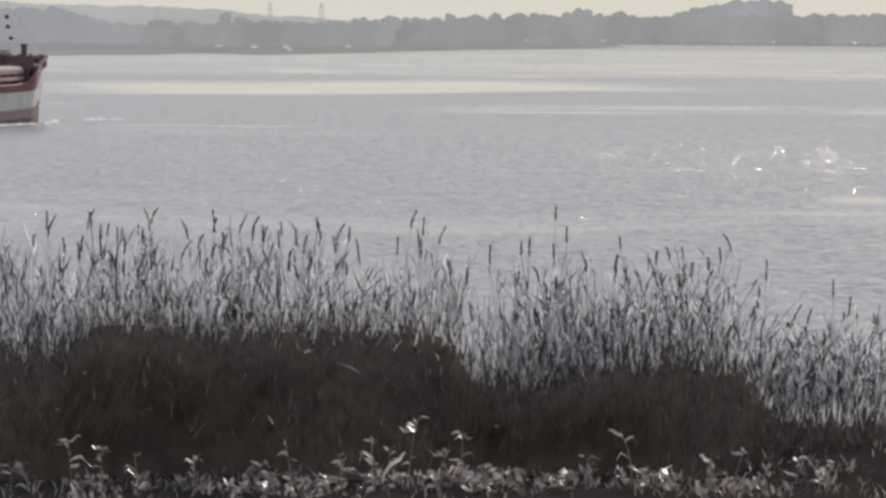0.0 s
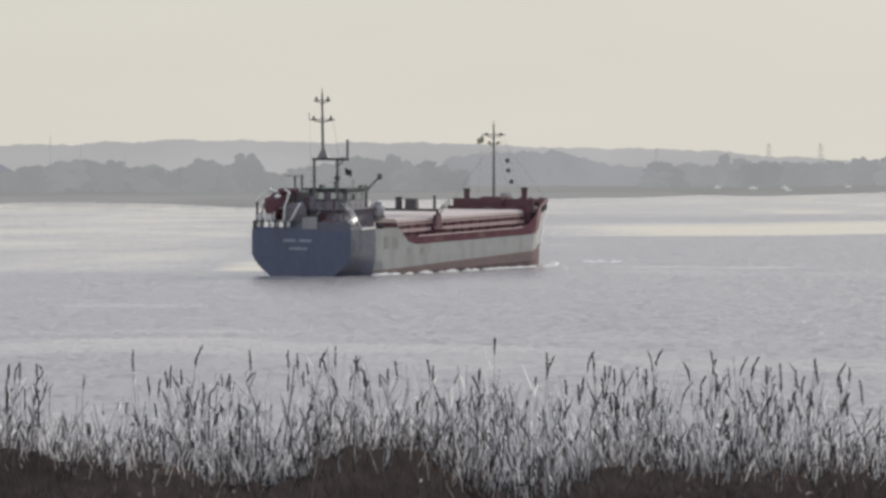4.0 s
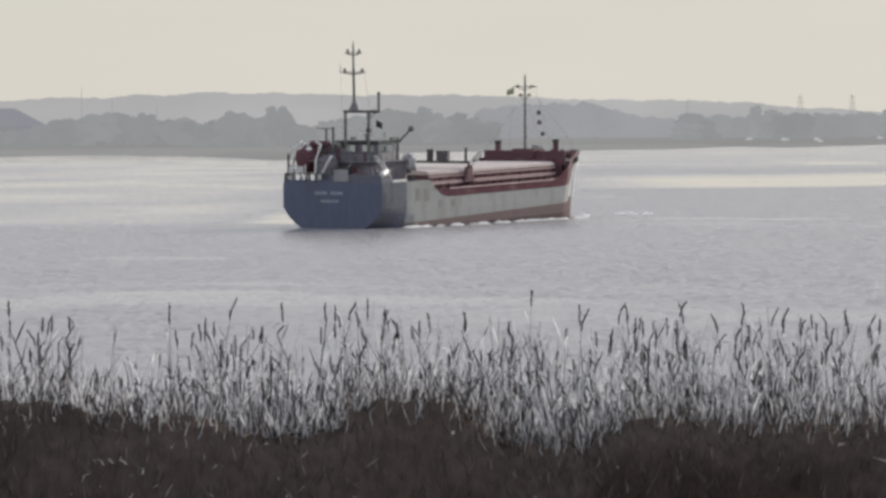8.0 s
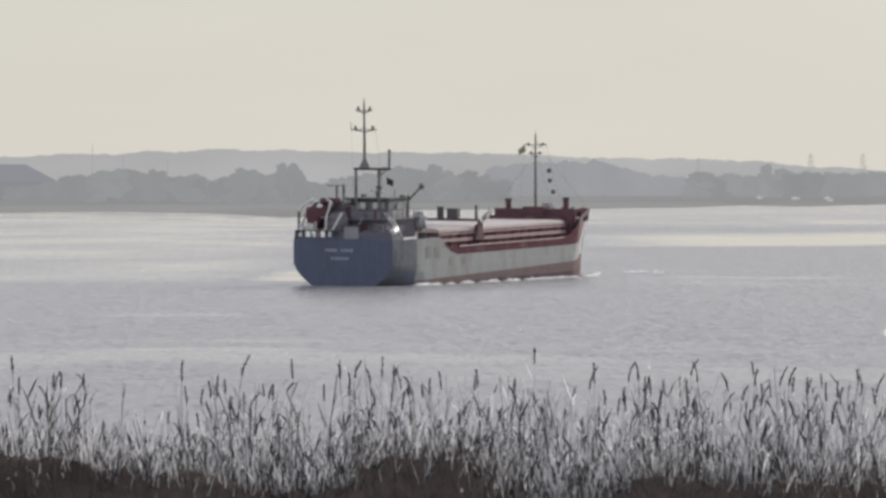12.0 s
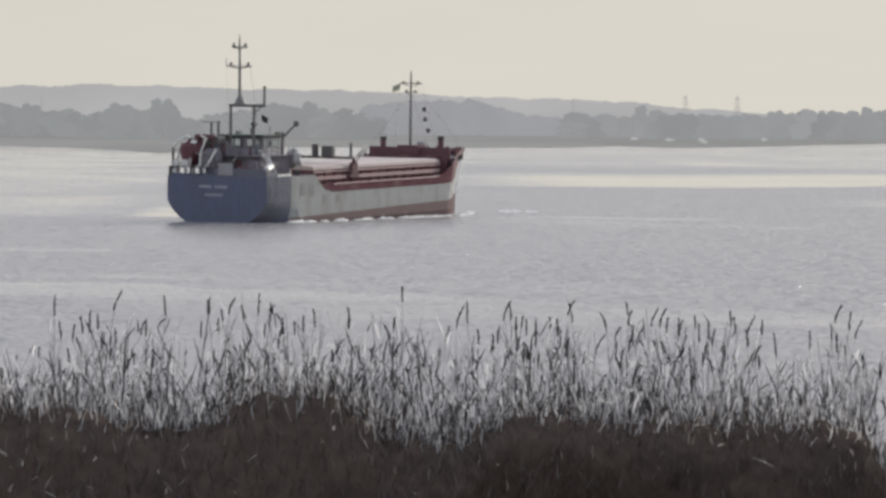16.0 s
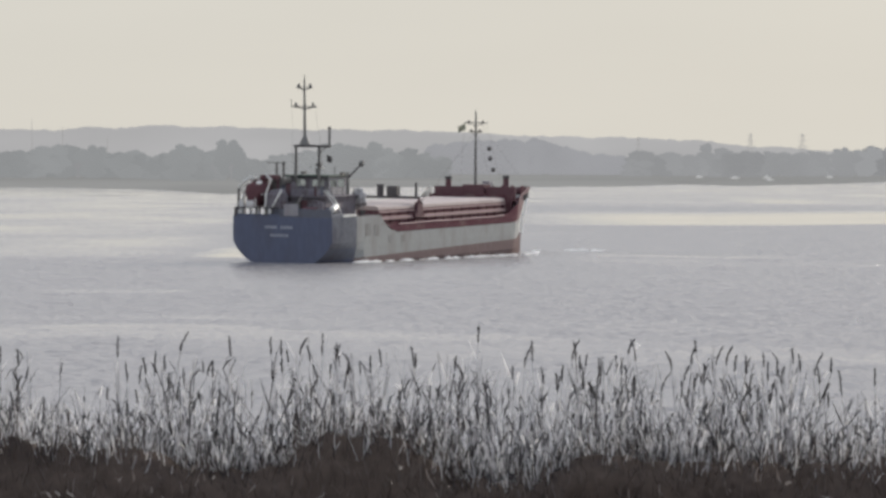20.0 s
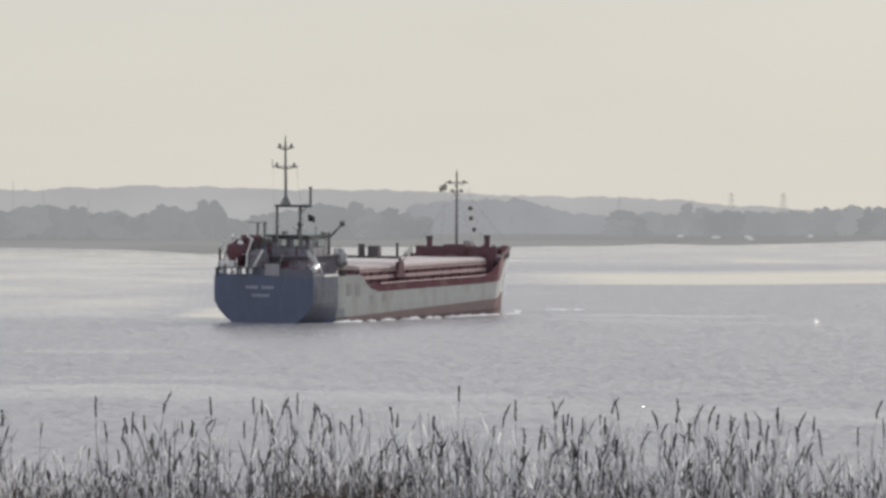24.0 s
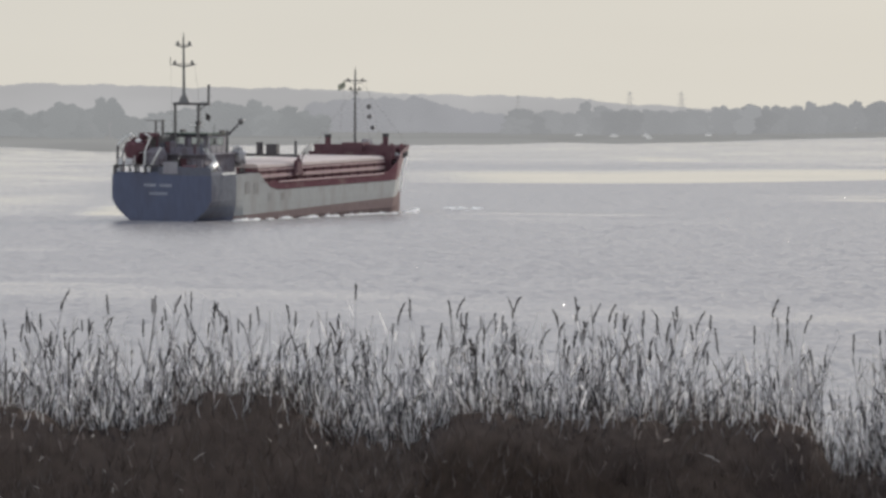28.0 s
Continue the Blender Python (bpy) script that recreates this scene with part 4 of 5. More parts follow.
def wheelhouse():
    """Walls as sill, posts and head so that the window band is open right through."""
    a, b, w, z0, z1 = 7.2, 12.2, 2.5, 7.9, 10.05
    wh = part("wheelhouse", box(nb(), (a, -w, z0), (b, w, z0 + 0.12)), HOUSE, ship, "grey wheelhouse with a wide window band")
    s0, s1 = 8.8, 9.75
    for nm, lo, hi in (("aft_wall", (a, -w, z0 + 0.12), (a + 0.1, w, s0)), ("front_wall", (b - 0.1, -w, z0 + 0.12), (b, w, s0)),
                       ("side_wall", (a + 0.1, -w, z0 + 0.12), (b - 0.1, -w + 0.1, s0)), ("side_wall", (a + 0.1, w - 0.1, z0 + 0.12), (b - 0.1, w, s0)),
                       ("aft_head", (a, -w, s1), (a + 0.1, w, z1)), ("front_head", (b - 0.1, -w, s1), (b, w, z1)),
                       ("side_head", (a + 0.1, -w, s1), (b - 0.1, -w + 0.1, z1)), ("side_head", (a + 0.1, w - 0.1, s1), (b - 0.1, w, z1))):
        # aft walls take the darker grey: their shade is in the paint
        part(nm, box(nb(), lo, hi), DIM if nm.startswith("aft") else HOUSE, wh)
    # aft side: two openings between solid panels; front: one long band
    for u, solid, panes in ((a + 0.05, ((-2.45, -1.85), (-0.35, 0.55), (1.7, 2.45)), ((-1.85, -0.35), (0.55, 1.7))),
                            (b - 0.05, ((-2.45, -2.25), (-0.8, -0.65), (0.65, 0.8), (2.25, 2.45)), ((-2.25, -0.8), (-0.65, 0.65), (0.8, 2.25)))):
        for y0, y1 in solid:
            part("window_post", box(nb(), (u - 0.05, y0, s0), (u + 0.05, y1, s1)), DIM if u < 10 else HOUSE, wh)
        for y0, y1 in panes:
            o = part("window_pane", box(nb(), (u - 0.01, y0, s0), (u + 0.01, y1, s1)), PANE, wh)
            o.visible_shadow = False
    for y in (-w + 0.05, w - 0.05):
        for u0, u1 in ((7.3, 7.65), (9.45, 9.65), (11.6, 12.1)):
            part("window_post", box(nb(), (u0, y - 0.05, s0), (u1, y + 0.05, s1)), HOUSE, wh)
        for u0, u1 in ((7.65, 9.45), (9.65, 11.6)):
            o = part("window_pane", box(nb(), (u0, y - 0.01, s0), (u1, y + 0.01, s1)), PANE, wh)
            o.visible_shadow = False
    part("roof", box(nb(), (a - 0.6, -w - 0.3, z1), (b + 0.3, w + 0.8, z1 + 0.22), 0.06), GREEN, wh, "dull green roof with overhang")
    part("console", box(nb(), (b - 1.6, -1.6, z0 + 0.12), (b - 0.6, 1.6, 8.75), 0.05), DARK, wh)
    for y in (-w - 0.1, w + 0.1):
        part("roof_pillar", tube(nb(), (a - 0.45, y, 7.9), (a - 0.45, y, z1), 0.09, n=8), MAST, wh)


wheelhouse()
part("companion_house", box(nb(), (4.6, -1.9, 7.88), (7.1, 1.3, 8.6), 0.06), DIM, ship, "sooty casing on the boat deck, toned darker for its shade")
fun = part("funnel", box(nb(), (4.4, 1.9, 7.9), (6.6, 3.8, 9.9), 0.25), MAST, ship, "grey squat funnel casing")
part("exhaust_pipe", tube(nb(), (5.2, 2.4, 9.8), (5.2, 2.4, 11.9), 0.16, n=8), MAST, fun)
part("exhaust_pipe", tube(nb(), (5.2, 3.3, 9.8), (5.2, 3.3, 11.8), 0.14, n=8), MAST, fun)
part("exhaust_top", box(nb(), (5.0, 2.2, 11.72), (5.4, 4.5, 11.82)), MAST, fun)

# stern: bulwark with openings, rails, panel
for side in (1,):
    for u0, y0, y1 in ((0.0, 5.9, 6.25), (0.0, 3.3, 3.5), (0.0, 2.0, 2.3)):
        part("stern_bulwark_post", box(nb(), (u0, y0, POOP_Z), (u0 + 0.12, y1, 6.5)), DARK, ship)
part("stern_bulwark", box(nb(), (0.0, -BEAM, POOP_Z - 0.02), (0.12, 0.4, 6.45), 0.03), NAVY, ship, "dark navy stern bulwark")
part("stern_bulwark", box(nb(), (0.0, 0.4, POOP_Z - 0.02), (0.12, BEAM, 5.75), 0.03), BLUE, ship)
part("quarter_bulwark", box(nb(), (0.0, -BEAM - 0.02, POOP_Z), (3.2, -BEAM + 0.1, 5.95), 0.04), NAVY, ship, "low navy quarter bulwark")
part("quarter_bulwark", box(nb(), (3.2, -BEAM - 0.02, POOP_Z), (7.0, -BEAM + 0.1, 5.75), 0.04), WHITE, ship)
part("stern_panel", box(nb(), (-0.12, -2.05, 5.6), (0.0, -0.2, 7.05), 0.05), HOUSE, ship, "pale square panel above the transom")
# translucent white panels added to stand in for bright gaps under the lifeboat
for y0, y1, z0, z1 in ((5.2, 5.75, 6.55, 7.3), (3.85, 4.8, 6.55, 7.35), (3.85, 4.15, 5.78, 6.2), (2.9, 3.3, 5.78, 6.2), (1.5, 2.0, 5.78, 6.6), (5.3, 5.85, 5.78, 6.15)):
    part("gap_panel", box(nb(), (0.16, y0, z0), (0.2, y1, z1)), GAP_WHITE, ship, "white panel added for a bright gap in the stern rail")
part("mooring_drum", tube(nb(), (2.0, -3.4, 6.1), (2.0, -1.8, 6.1), 0.5, n=14), DARK_RED, ship)
part("rail_bar", tube(nb(), (0.1, BEAM - 0.1, 6.5), (0.1, 0.6, 6.5), 0.08, n=6), DARK, ship)
for y in (5.2, 4.2, 3.0, 1.4):
    part("rail_stanchion", tube(nb(), (0.1, y, 5.6), (0.1, y, 6.5), 0.09, n=6), DARK, ship)
for side, y in ((1, 3.4), (-1, -3.8)):
    for z in (8.35, 8.8):
        part("boat_deck_rail", tube(nb(), (3.7, y, z), (12.8, y, z), 0.03, n=5), MAST, ship)
    for u in span(3.7, 12.8, 1.6):
        part("boat_deck_stanchion", tube(nb(), (u, y, 7.88), (u, y, 8.8), 0.035, n=5), MAST, ship)
for y in span(-3.8, 2.2, 1.2):
    part("aft_stanchion", tube(nb(), (3.7, y, 7.88), (3.7, y, 8.8), 0.03, n=5), MAST, ship)
part("aft_rail", tube(nb(), (3.7, -3.8, 8.8), (3.7, 2.2, 8.8), 0.03, n=5), MAST, ship)
# lockers, drums, buoys and pipes crowd the poop
rnd = random.Random(91)
for i in range(16):
    u, y = rnd.uniform(1.2, 3.8), rnd.uniform(-5.4, 2.0)
    w, h = rnd.uniform(0.35, 0.8), rnd.uniform(0.5, 1.9)
    part("deck_locker" if i % 3 else "oil_drum", box(nb(), (u, y, POOP_Z), (u + w, y + w, POOP_Z + h), 0.06) if i % 3 else tube(nb(), (u, y, POOP_Z), (u, y, POOP_Z + 0.95), 0.3, n=12),
         (DIM, NAVY, DARK_RED, MAST, NAVY)[i % 5], ship)
for i in range(14):
    u, y = rnd.uniform(3.9, 6.8), rnd.uniform(-3.6, 3.0)
    h = rnd.uniform(0.5, 1.6)
    part("roof_locker" if i % 2 else "vent_pipe", box(nb(), (u, y, 7.88), (u + 0.5, y + rnd.uniform(0.4, 0.9), 7.88 + h), 0.05) if i % 2 else tube(nb(), (u, y, 7.88), (u, y, 8.2 + h), 0.14, n=8),
         (NAVY, DIM, DARK_RED, MAST, DIM)[i % 5], ship)
# white canister added for a bright slanted patch on the quarter
part("raft_canister", tube(nb(), (1.2, -5.75, 6.35), (3.0, -5.45, 6.75), 0.36, n=14), WHITE, ship, "white canister added for a bright patch on the quarter")
part("raft_cradle", box(nb(), (1.6, -5.9, POOP_Z), (2.5, -5.3, 6.2), 0.05), MAST, ship)
for a in (0.0, 0.35):
    part("stair_rail", tube(nb(), (4.0, -3.4 - a, 8.6), (4.0, -5.0 - a, 6.6), 0.07, n=6), WHITE, ship)
for y0, y1 in ((-5.9, -4.6), (0.9, -0.6)):
    part("ladder", tube(nb(), (4.0, y0, POOP_Z), (4.0, y1, 7.9), 0.09, n=6), WHITE, ship)

# lifeboat on davits at the port quarter
bm = nb()
rings = []
for u, hw, z0, z1 in ((0.9, 0.6, 7.1, 9.1), (1.1, 0.9, 6.75, 9.4), (1.5, 1.08, 6.6, 9.5), (3.0, 1.1, 6.5, 9.6), (5.0, 1.05, 6.6, 9.55), (6.2, 0.8, 7.0, 9.3), (6.8, 0.2, 7.6, 8.9)):
    cy, mid = 4.5, z0 + (z1 - z0) * 0.45
    rings.append([bm.verts.new((u, cy + y * hw, z)) for y, z in ((0, z0), (0.42, z0 + 0.16), (0.8, mid - 0.25), (1, mid + 0.35), (0.82, z1 - 0.3), (0, z1), (-0.82, z1 - 0.3), (-1, mid + 0.35), (-0.8, mid - 0.25), (-0.42, z0 + 0.16))])
for a, b in zip(rings, rings[1:]):
    for i in range(10):
        bm.faces.new((a[i], a[(i + 1) % 10], b[(i + 1) % 10], b[i]))
bm.faces.new(rings[0])
bm.faces.new(rings[-1][::-1])
boat = part("lifeboat", bm, BOAT_RED, ship, "dark red enclosed lifeboat hung in davits")
part("lifeboat_canopy", box(nb(), (1.6, 3.9, 9.45), (4.6, 5.1, 9.8), 0.15), BOAT_ORANGE, boat)
part("lifeboat_hatch", box(nb(), (0.84, 4.2, 8.0), (0.95, 4.8, 8.6), 0.05), MAROON, boat)
part("grab_line", tube(nb(), (1.2, 3.42, 8.0), (6.0, 3.45, 8.1), 0.05, n=5), WHITE, boat)
part("keel_band", tube(nb(), (1.4, 4.5, 6.55), (5.2, 4.5, 6.6), 0.1, n=6), WHITE, boat)
for u in (1.6, 5.6):
    part("davit", tube(nb(), (u, 6.0, 7.0), (u, 5.6, 8.6), 0.15, n=8), WHITE, ship, "white lifeboat davit")
    part("davit_arm", tube(nb(), (u, 5.6, 8.6), (u, 4.3, 10.1), 0.15, 0.11, 8), WHITE, ship)
    part("davit_strut", tube(nb(), (u, 2.3, 6.2), (u, 0.9, 8.6), 0.16, n=8), WHITE, ship)
    part("davit_foot", box(nb(), (u - 0.3, 5.7, POOP_Z), (u + 0.3, 6.15, 7.0), 0.05), WHITE, ship)
    part("fall", tube(nb(), (u, 4.3, 9.6), (u, 4.3, 10.1), 0.06, n=5), ROPE, ship)

part("davit_post", tube(nb(), (0.9, 6.15, POOP_Z), (0.9, 6.12, 8.8), 0.15, n=8), DARK, ship, "dark lifeboat davit post")
bm = nb()
for a, b in (((6.12, 8.75), (5.5, 9.5)), ((5.5, 9.5), (4.3, 10.3))):
    tube(bm, (0.9, *a), (0.9, *b), 0.15, n=8)
part("aft_davit", bm, WHITE, ship, "slanting white lifeboat davit arm")
# white ball added to stand in for a highlight on the lifeboat
part("boat_fender", ball(nb(), (0.85, 3.45, 9.45), 0.34, 2, (0.8, 1.2, 0.7)), SUNLIT_WHITE, ship, "white ball added as a highlight on the lifeboat")
part("davit_winch", box(nb(), (3.4, 2.5, 9.75), (4.8, 4.7, 10.3), 0.12), DARK_RED, ship, "dark red winch gear over the lifeboat")
bm = nb()
for a, b in (((2.75, 6.0), (2.6, 8.2)), ((2.6, 8.2), (1.9, 9.9)), ((1.9, 9.9), (2.6, 10.3))):
    tube(bm, (0.95, *a), (0.95, *b), 0.12, n=8)
part("aft_davit", bm, WHITE, ship, "curved white lifeboat davit")
for z in (7.3, 8.1):
    part("davit_brace", tube(nb(), (0.9, 6.15, z), (3.2, 5.9, z), 0.07, n=6), WHITE, ship)
part("poop_awning_post", tube(nb(), (0.2, 3.6, POOP_Z), (0.2, 3.6, 7.6), 0.08, n=6), WHITE, ship)
bm = box(nb(), (1.7, 0.8, 6.1), (3.4, 3.1, 8.5), 0.35)
for v in bm.verts:
    v.co += Vector((noise.noise(v.co * 2.1), noise.noise(v.co * 2.1 + Vector((5, 0, 0))), noise.noise(v.co * 2.1 + Vector((0, 5, 0))))) * 0.25
part("covered_winch", bm, DIM, ship, "mauve-grey tarpaulin over the boat winch")
part("winch_frame", box(nb(), (1.9, 1.0, POOP_Z), (3.2, 2.9, 6.3), 0.05), NAVY, ship)
# main mast on a portal
portal = part("portal_beam", box(nb(), (6.2, -3.05, 13.65), (6.7, 1.6, 13.95), 0.05), DARK, ship, "dark portal carrying the main mast")
for y in (1.4, -1.6):
    part("portal_leg", tube(nb(), (6.45, y, 7.9), (6.45, y, 13.7), 0.2, 0.17, 10), MAST, portal)
part("leg_lamp_box", box(nb(), (6.15, -1.85, 11.3), (6.75, -1.35, 11.8), 0.05), DARK, portal)
part("knee_brace", tube(nb(), (6.45, -1.6, 12.9), (6.45, -2.5, 13.7), 0.07, n=6), MAST, portal)
part("whip_post", tube(nb(), (6.45, -2.92, 13.9), (6.45, -2.92, 15.9), 0.15, n=8), MAST, portal)
part("post_cap", tube(nb(), (6.45, -2.92, 15.9), (6.45, -2.92, 16.15), 0.2, 0.16, 8), DARK, portal)
mm = part("main_mast", tube(nb(), (6.45, 0.25, 13.9), (6.45, 0.35, 21.7), 0.19, 0.1, 10), MAST, ship, "tall grey main mast with lamps on two crosstrees")
part("mast_foot", tube(nb(), (6.45, 0.25, 13.9), (6.45, 0.25, 15.1), 0.75, 0.16, 10), MAST, mm)
part("mast_tip", tube(nb(), (6.45, 0.35, 21.7), (6.45, 0.35, 22.35), 0.09, 0.03, 6), MAST, mm)
for z, l in ((18.5, 1.65), (20.8, 1.1)):
    for s in (-1, 1):
        part("crosstree", tube(nb(), (6.45, 0.33, z - 0.25), (6.45, 0.33 + s * l, z + 0.05), 0.09, 0.06, 6), MAST, mm)
        part("crosstree_stay", tube(nb(), (6.45, 0.33, z + 0.1), (6.45, 0.33 + s * l * 0.7, z + 0.05), 0.05, n=5), MAST, mm)
        part("navigation_lamp", tube(nb(), (6.45, 0.33 + s * l * 0.68, z), (6.45, 0.33 + s * l * 0.68, z + 0.5), 0.2, 0.13, 8), MAST, mm)
part("aerial", tube(nb(), (6.45, 2.0, 18.4), (6.45, 2.05, 19.4), 0.05, 0.04, 5), MAST, mm)
for a, b in (((6.45, 1.95, 18.4), (6.6, 1.9, 10.3)), ((6.45, -1.1, 18.4), (6.6, -2.2, 10.3))):
    part("halyard", tube(nb(), a, b, 0.012, n=4), ROPE, mm)
# provision crane with lamp at the wheelhouse front corner
crane = part("deck_crane", tube(nb(), (11.0, -3.2, 7.9), (11.0, -3.2, 10.6), 0.2, 0.17, 8), MAST, ship, "small dark davit crane")
part("crane_arm", tube(nb(), (11.0, -3.2, 9.9), (11.6, -4.55, 11.5), 0.13, 0.1, 8), DARK, crane)
part("crane_head", ball(nb(), (11.65, -4.65, 11.65), 0.36, 2, (0.8, 1, 1.1)), MAST, crane)
bm = box(nb(), (12.7, -4.5, 6.2), (13.9, -2.7, 8.5), 0.4)
bmesh.ops.subdivide_edges(bm, edges=bm.edges[:], cuts=2, use_grid_fill=True)
for v in bm.verts:
    v.co += Vector((noise.noise(v.co * 1.7), noise.noise(v.co * 1.7 + Vector((7, 0, 0))), noise.noise(v.co * 1.7 + Vector((0, 7, 0))))) * 0.4
smooth(part("canvas_bundle", bm, CANVAS, ship, "bundled pale grey canvas"))
part("bridge_front_house", box(nb(), (12.6, -3.3, POOP_Z), (13.4, 2.6, 7.4), 0.1), WHITE, ship)
for y in (-2.55, 2.55):
    part("side_lamp_screen", box(nb(), (10.5, y - 0.15, 10.27), (11.5, y + 0.15, 10.6)), DARK, ship)
for u, y in ((8.0, 2.2), (9.5, -2.2), (10.8, 0.5)):
    part("roof_aerial", tube(nb(), (u, y, 10.27), (u, y, 11.3), 0.05, n=5), MAST, ship)
part("radar_scanner", box(nb(), (9.0, -0.9, 11.05), (9.3, 0.9, 11.25), 0.04), WHITE, ship)
part("radar_post", tube(nb(), (9.15, 0, 10.27), (9.15, 0, 11.05), 0.12, n=8), MAST, ship)

# shapes for a vessel aground: three black balls in a line
for i, (u, y, z) in enumerate(((57.9, -1.3, 12.7), (58.3, -1.25, 11.4), (59.1, -1.35, 9.9))):
    part("day_ball", ball(nb(), (u, y, z), 0.31, 2), DARK, ship, "black day-signal ball on a halyard")


def flag(name, w, h, label, cloth):
    bm = nb()
    rows = []
    for i in range(7):
        x = i / 6
        rows.append([bm.verts.new((0.12 * math.sin(x * 5.5), x * w, -x * 0.55 * h)), bm.verts.new((0.12 * math.sin(x * 5.5 + 0.6), x * w, -h - x * 0.45 * h))])
    for a, b in zip(rows, rows[1:]):
        bm.faces.new((a[0], b[0], b[1], a[1]))
    bmesh.ops.solidify(bm, geom=bm.faces[:], thickness=0.015)
    return part(name, bm, cloth, ship, label)


bow_flag = flag("flag", 0.95, 0.85, "small grey-green flag drooping from the foremast", CLOTH)
mast_flag = flag("flag", 0.95, 0.85, "small dark flag below the portal", DARK)
# white flakes along the hull, standing in for sun glints and broken water
rnd = random.Random(12)


def wash(u0, u1, off, n, label):
    v, f = [], []
    for _ in range(n):
        u = rnd.uniform(u0, u1)
        y = -half_breadth(min(u, 71.9), 0.0) - off - abs(rnd.gauss(0, 0.3)) if u < 71 else -rnd.uniform(0.2, 7.0)
        c = Vector((u, y, 0.0))
        c = ship.matrix_world @ c
        c.z = 0.05
        k = len(v)
        s = rnd.choice((0.15, 0.2, 0.3, 0.4, 0.6)) * (0.9 if u < 55 else 1.0)
        for j in range(6):
            a = j * 1.047 + rnd.uniform(-0.3, 0.3)
            v.append(c + Vector((s * math.cos(a), s * 3.0 * math.sin(a), -0.07)))
        v.append(c + Vector((0, 0, s * rnd.uniform(0.25, 0.7) * (0.8 if u < 55 else 0.55 if u < 71 else 0.35))))
        # the line is broken: long stretches carry no flakes
        if noise.noise((u * 0.45, 7.3, 0)) < (0.0 if u < 71 else 0.06):
            del v[k:]
            continue
        f += [(k + j, k + (j + 1) % 6, k + 6) for j in range(6)]
    ob = part("wash", (v, f), GLINT_FOAM)
    return tagged(ob, label, "foam", kind="stuff")


wash(6, 84, 0.8, 720, "white flakes for glints and broken water along the ship's waterline")


# ---- reed bed on the near bank ----
# heights along the bank (x in metres): where the plumes end, and where the matted base ends
TOPS = ((-7, 9.86), (-5.2, 9.82), (-3.0, 9.84), (-1.0, 9.86), (1.5, 9.84), (3.5, 9.76), (5.5, 9.74), (6.95, 9.72), (7.15, 9.19), (7.6, 9.29), (8.6, 9.44), (10.4, 9.34), (10.9, 8.94), (11.6, 8.74), (14, 8.64))
BASES = ((-7, 9.02), (-5.4, 8.98), (-4.7, 8.88), (-4.0, 8.84), (-3.3, 8.74), (-2.9, 8.65), (-2.5, 8.49), (-1.8, 8.44), (-1.3, 8.64), (-0.9, 8.9), (0.1, 8.93), (0.55, 8.68), (1.0, 8.38), (1.8, 8.36), (2.3, 8.66), (3.2, 8.7),
         (3.8, 8.54), (4.5, 8.62), (5.6, 8.62), (6.75, 8.52), (7.05, 8.0), (7.8, 7.92), (8.4, 8.05), (9.6, 8.26), (10.5, 8.06), (10.9, 7.42), (14, 7.32))
FOOT = 6.74


def strip(v, f, pts, widths, side):
    """A narrow blade along pts."""
    k = len(v)
    for p, w in zip(pts, widths):
        v.append(p - side * (w / 2))
        v.append(p + side * (w / 2))
    for i in range(len(pts) - 1):
        f.append((k + 2 * i, k + 2 * i + 1, k + 2 * i + 3, k + 2 * i + 2))


def cane(v, f, pts, r0, r1):
    """A thin three-sided stem along pts."""
    k, n = len(v), len(pts)
    for i, p in enumerate(pts):
        r = r0 + (r1 - r0) * i / (n - 1)
        for j in range(3):
            a = j * 2.094
            v.append(p + Vector((math.cos(a) * r, math.sin(a) * r, 0)))
    for i in range(n - 1):
        for j in range(3):
            a, b = k + 3 * i + j, k + 3 * i + (j + 1) % 3
            f.append((a, b, b + 3, a + 3))


def stem_line(rnd, base, h, lean, bend):
    a = rnd.uniform(0, 6.28)
    d = Vector((math.cos(a), 0.6 * math.sin(a), 0))
    return [base + d * (lean * t + bend * t * t * t) * h + Vector((0, 0, h * t)) for t in (0, 0.3, 0.55, 0.75, 0.9, 1.0)], d


def leaf(rnd, v, f, p, length, width, up=None):
    a = rnd.uniform(0, 6.28)
    d = Vector((math.cos(a), 0.7 * math.sin(a), 0))
    u = rnd.uniform(0.6, 1.5) if up is None else up
    droop = rnd.uniform(0.0, 0.25) if rnd.random() < 0.7 else rnd.uniform(0.5, 1.3)
    pts = [p + d * (length * t * 0.6) + Vector((0, 0, length * (u * t - droop * t * t))) for t in (0, 0.35, 0.7, 1.0)]
    s = Vector((d.y, -d.x, 0)) * 0.5 + Vector((rnd.uniform(-0.9, 0.9), 0, rnd.uniform(0.0, 0.5)))
    strip(v, f, pts, (width * 0.6, width, width * 0.7, width * 0.1), s.normalized())


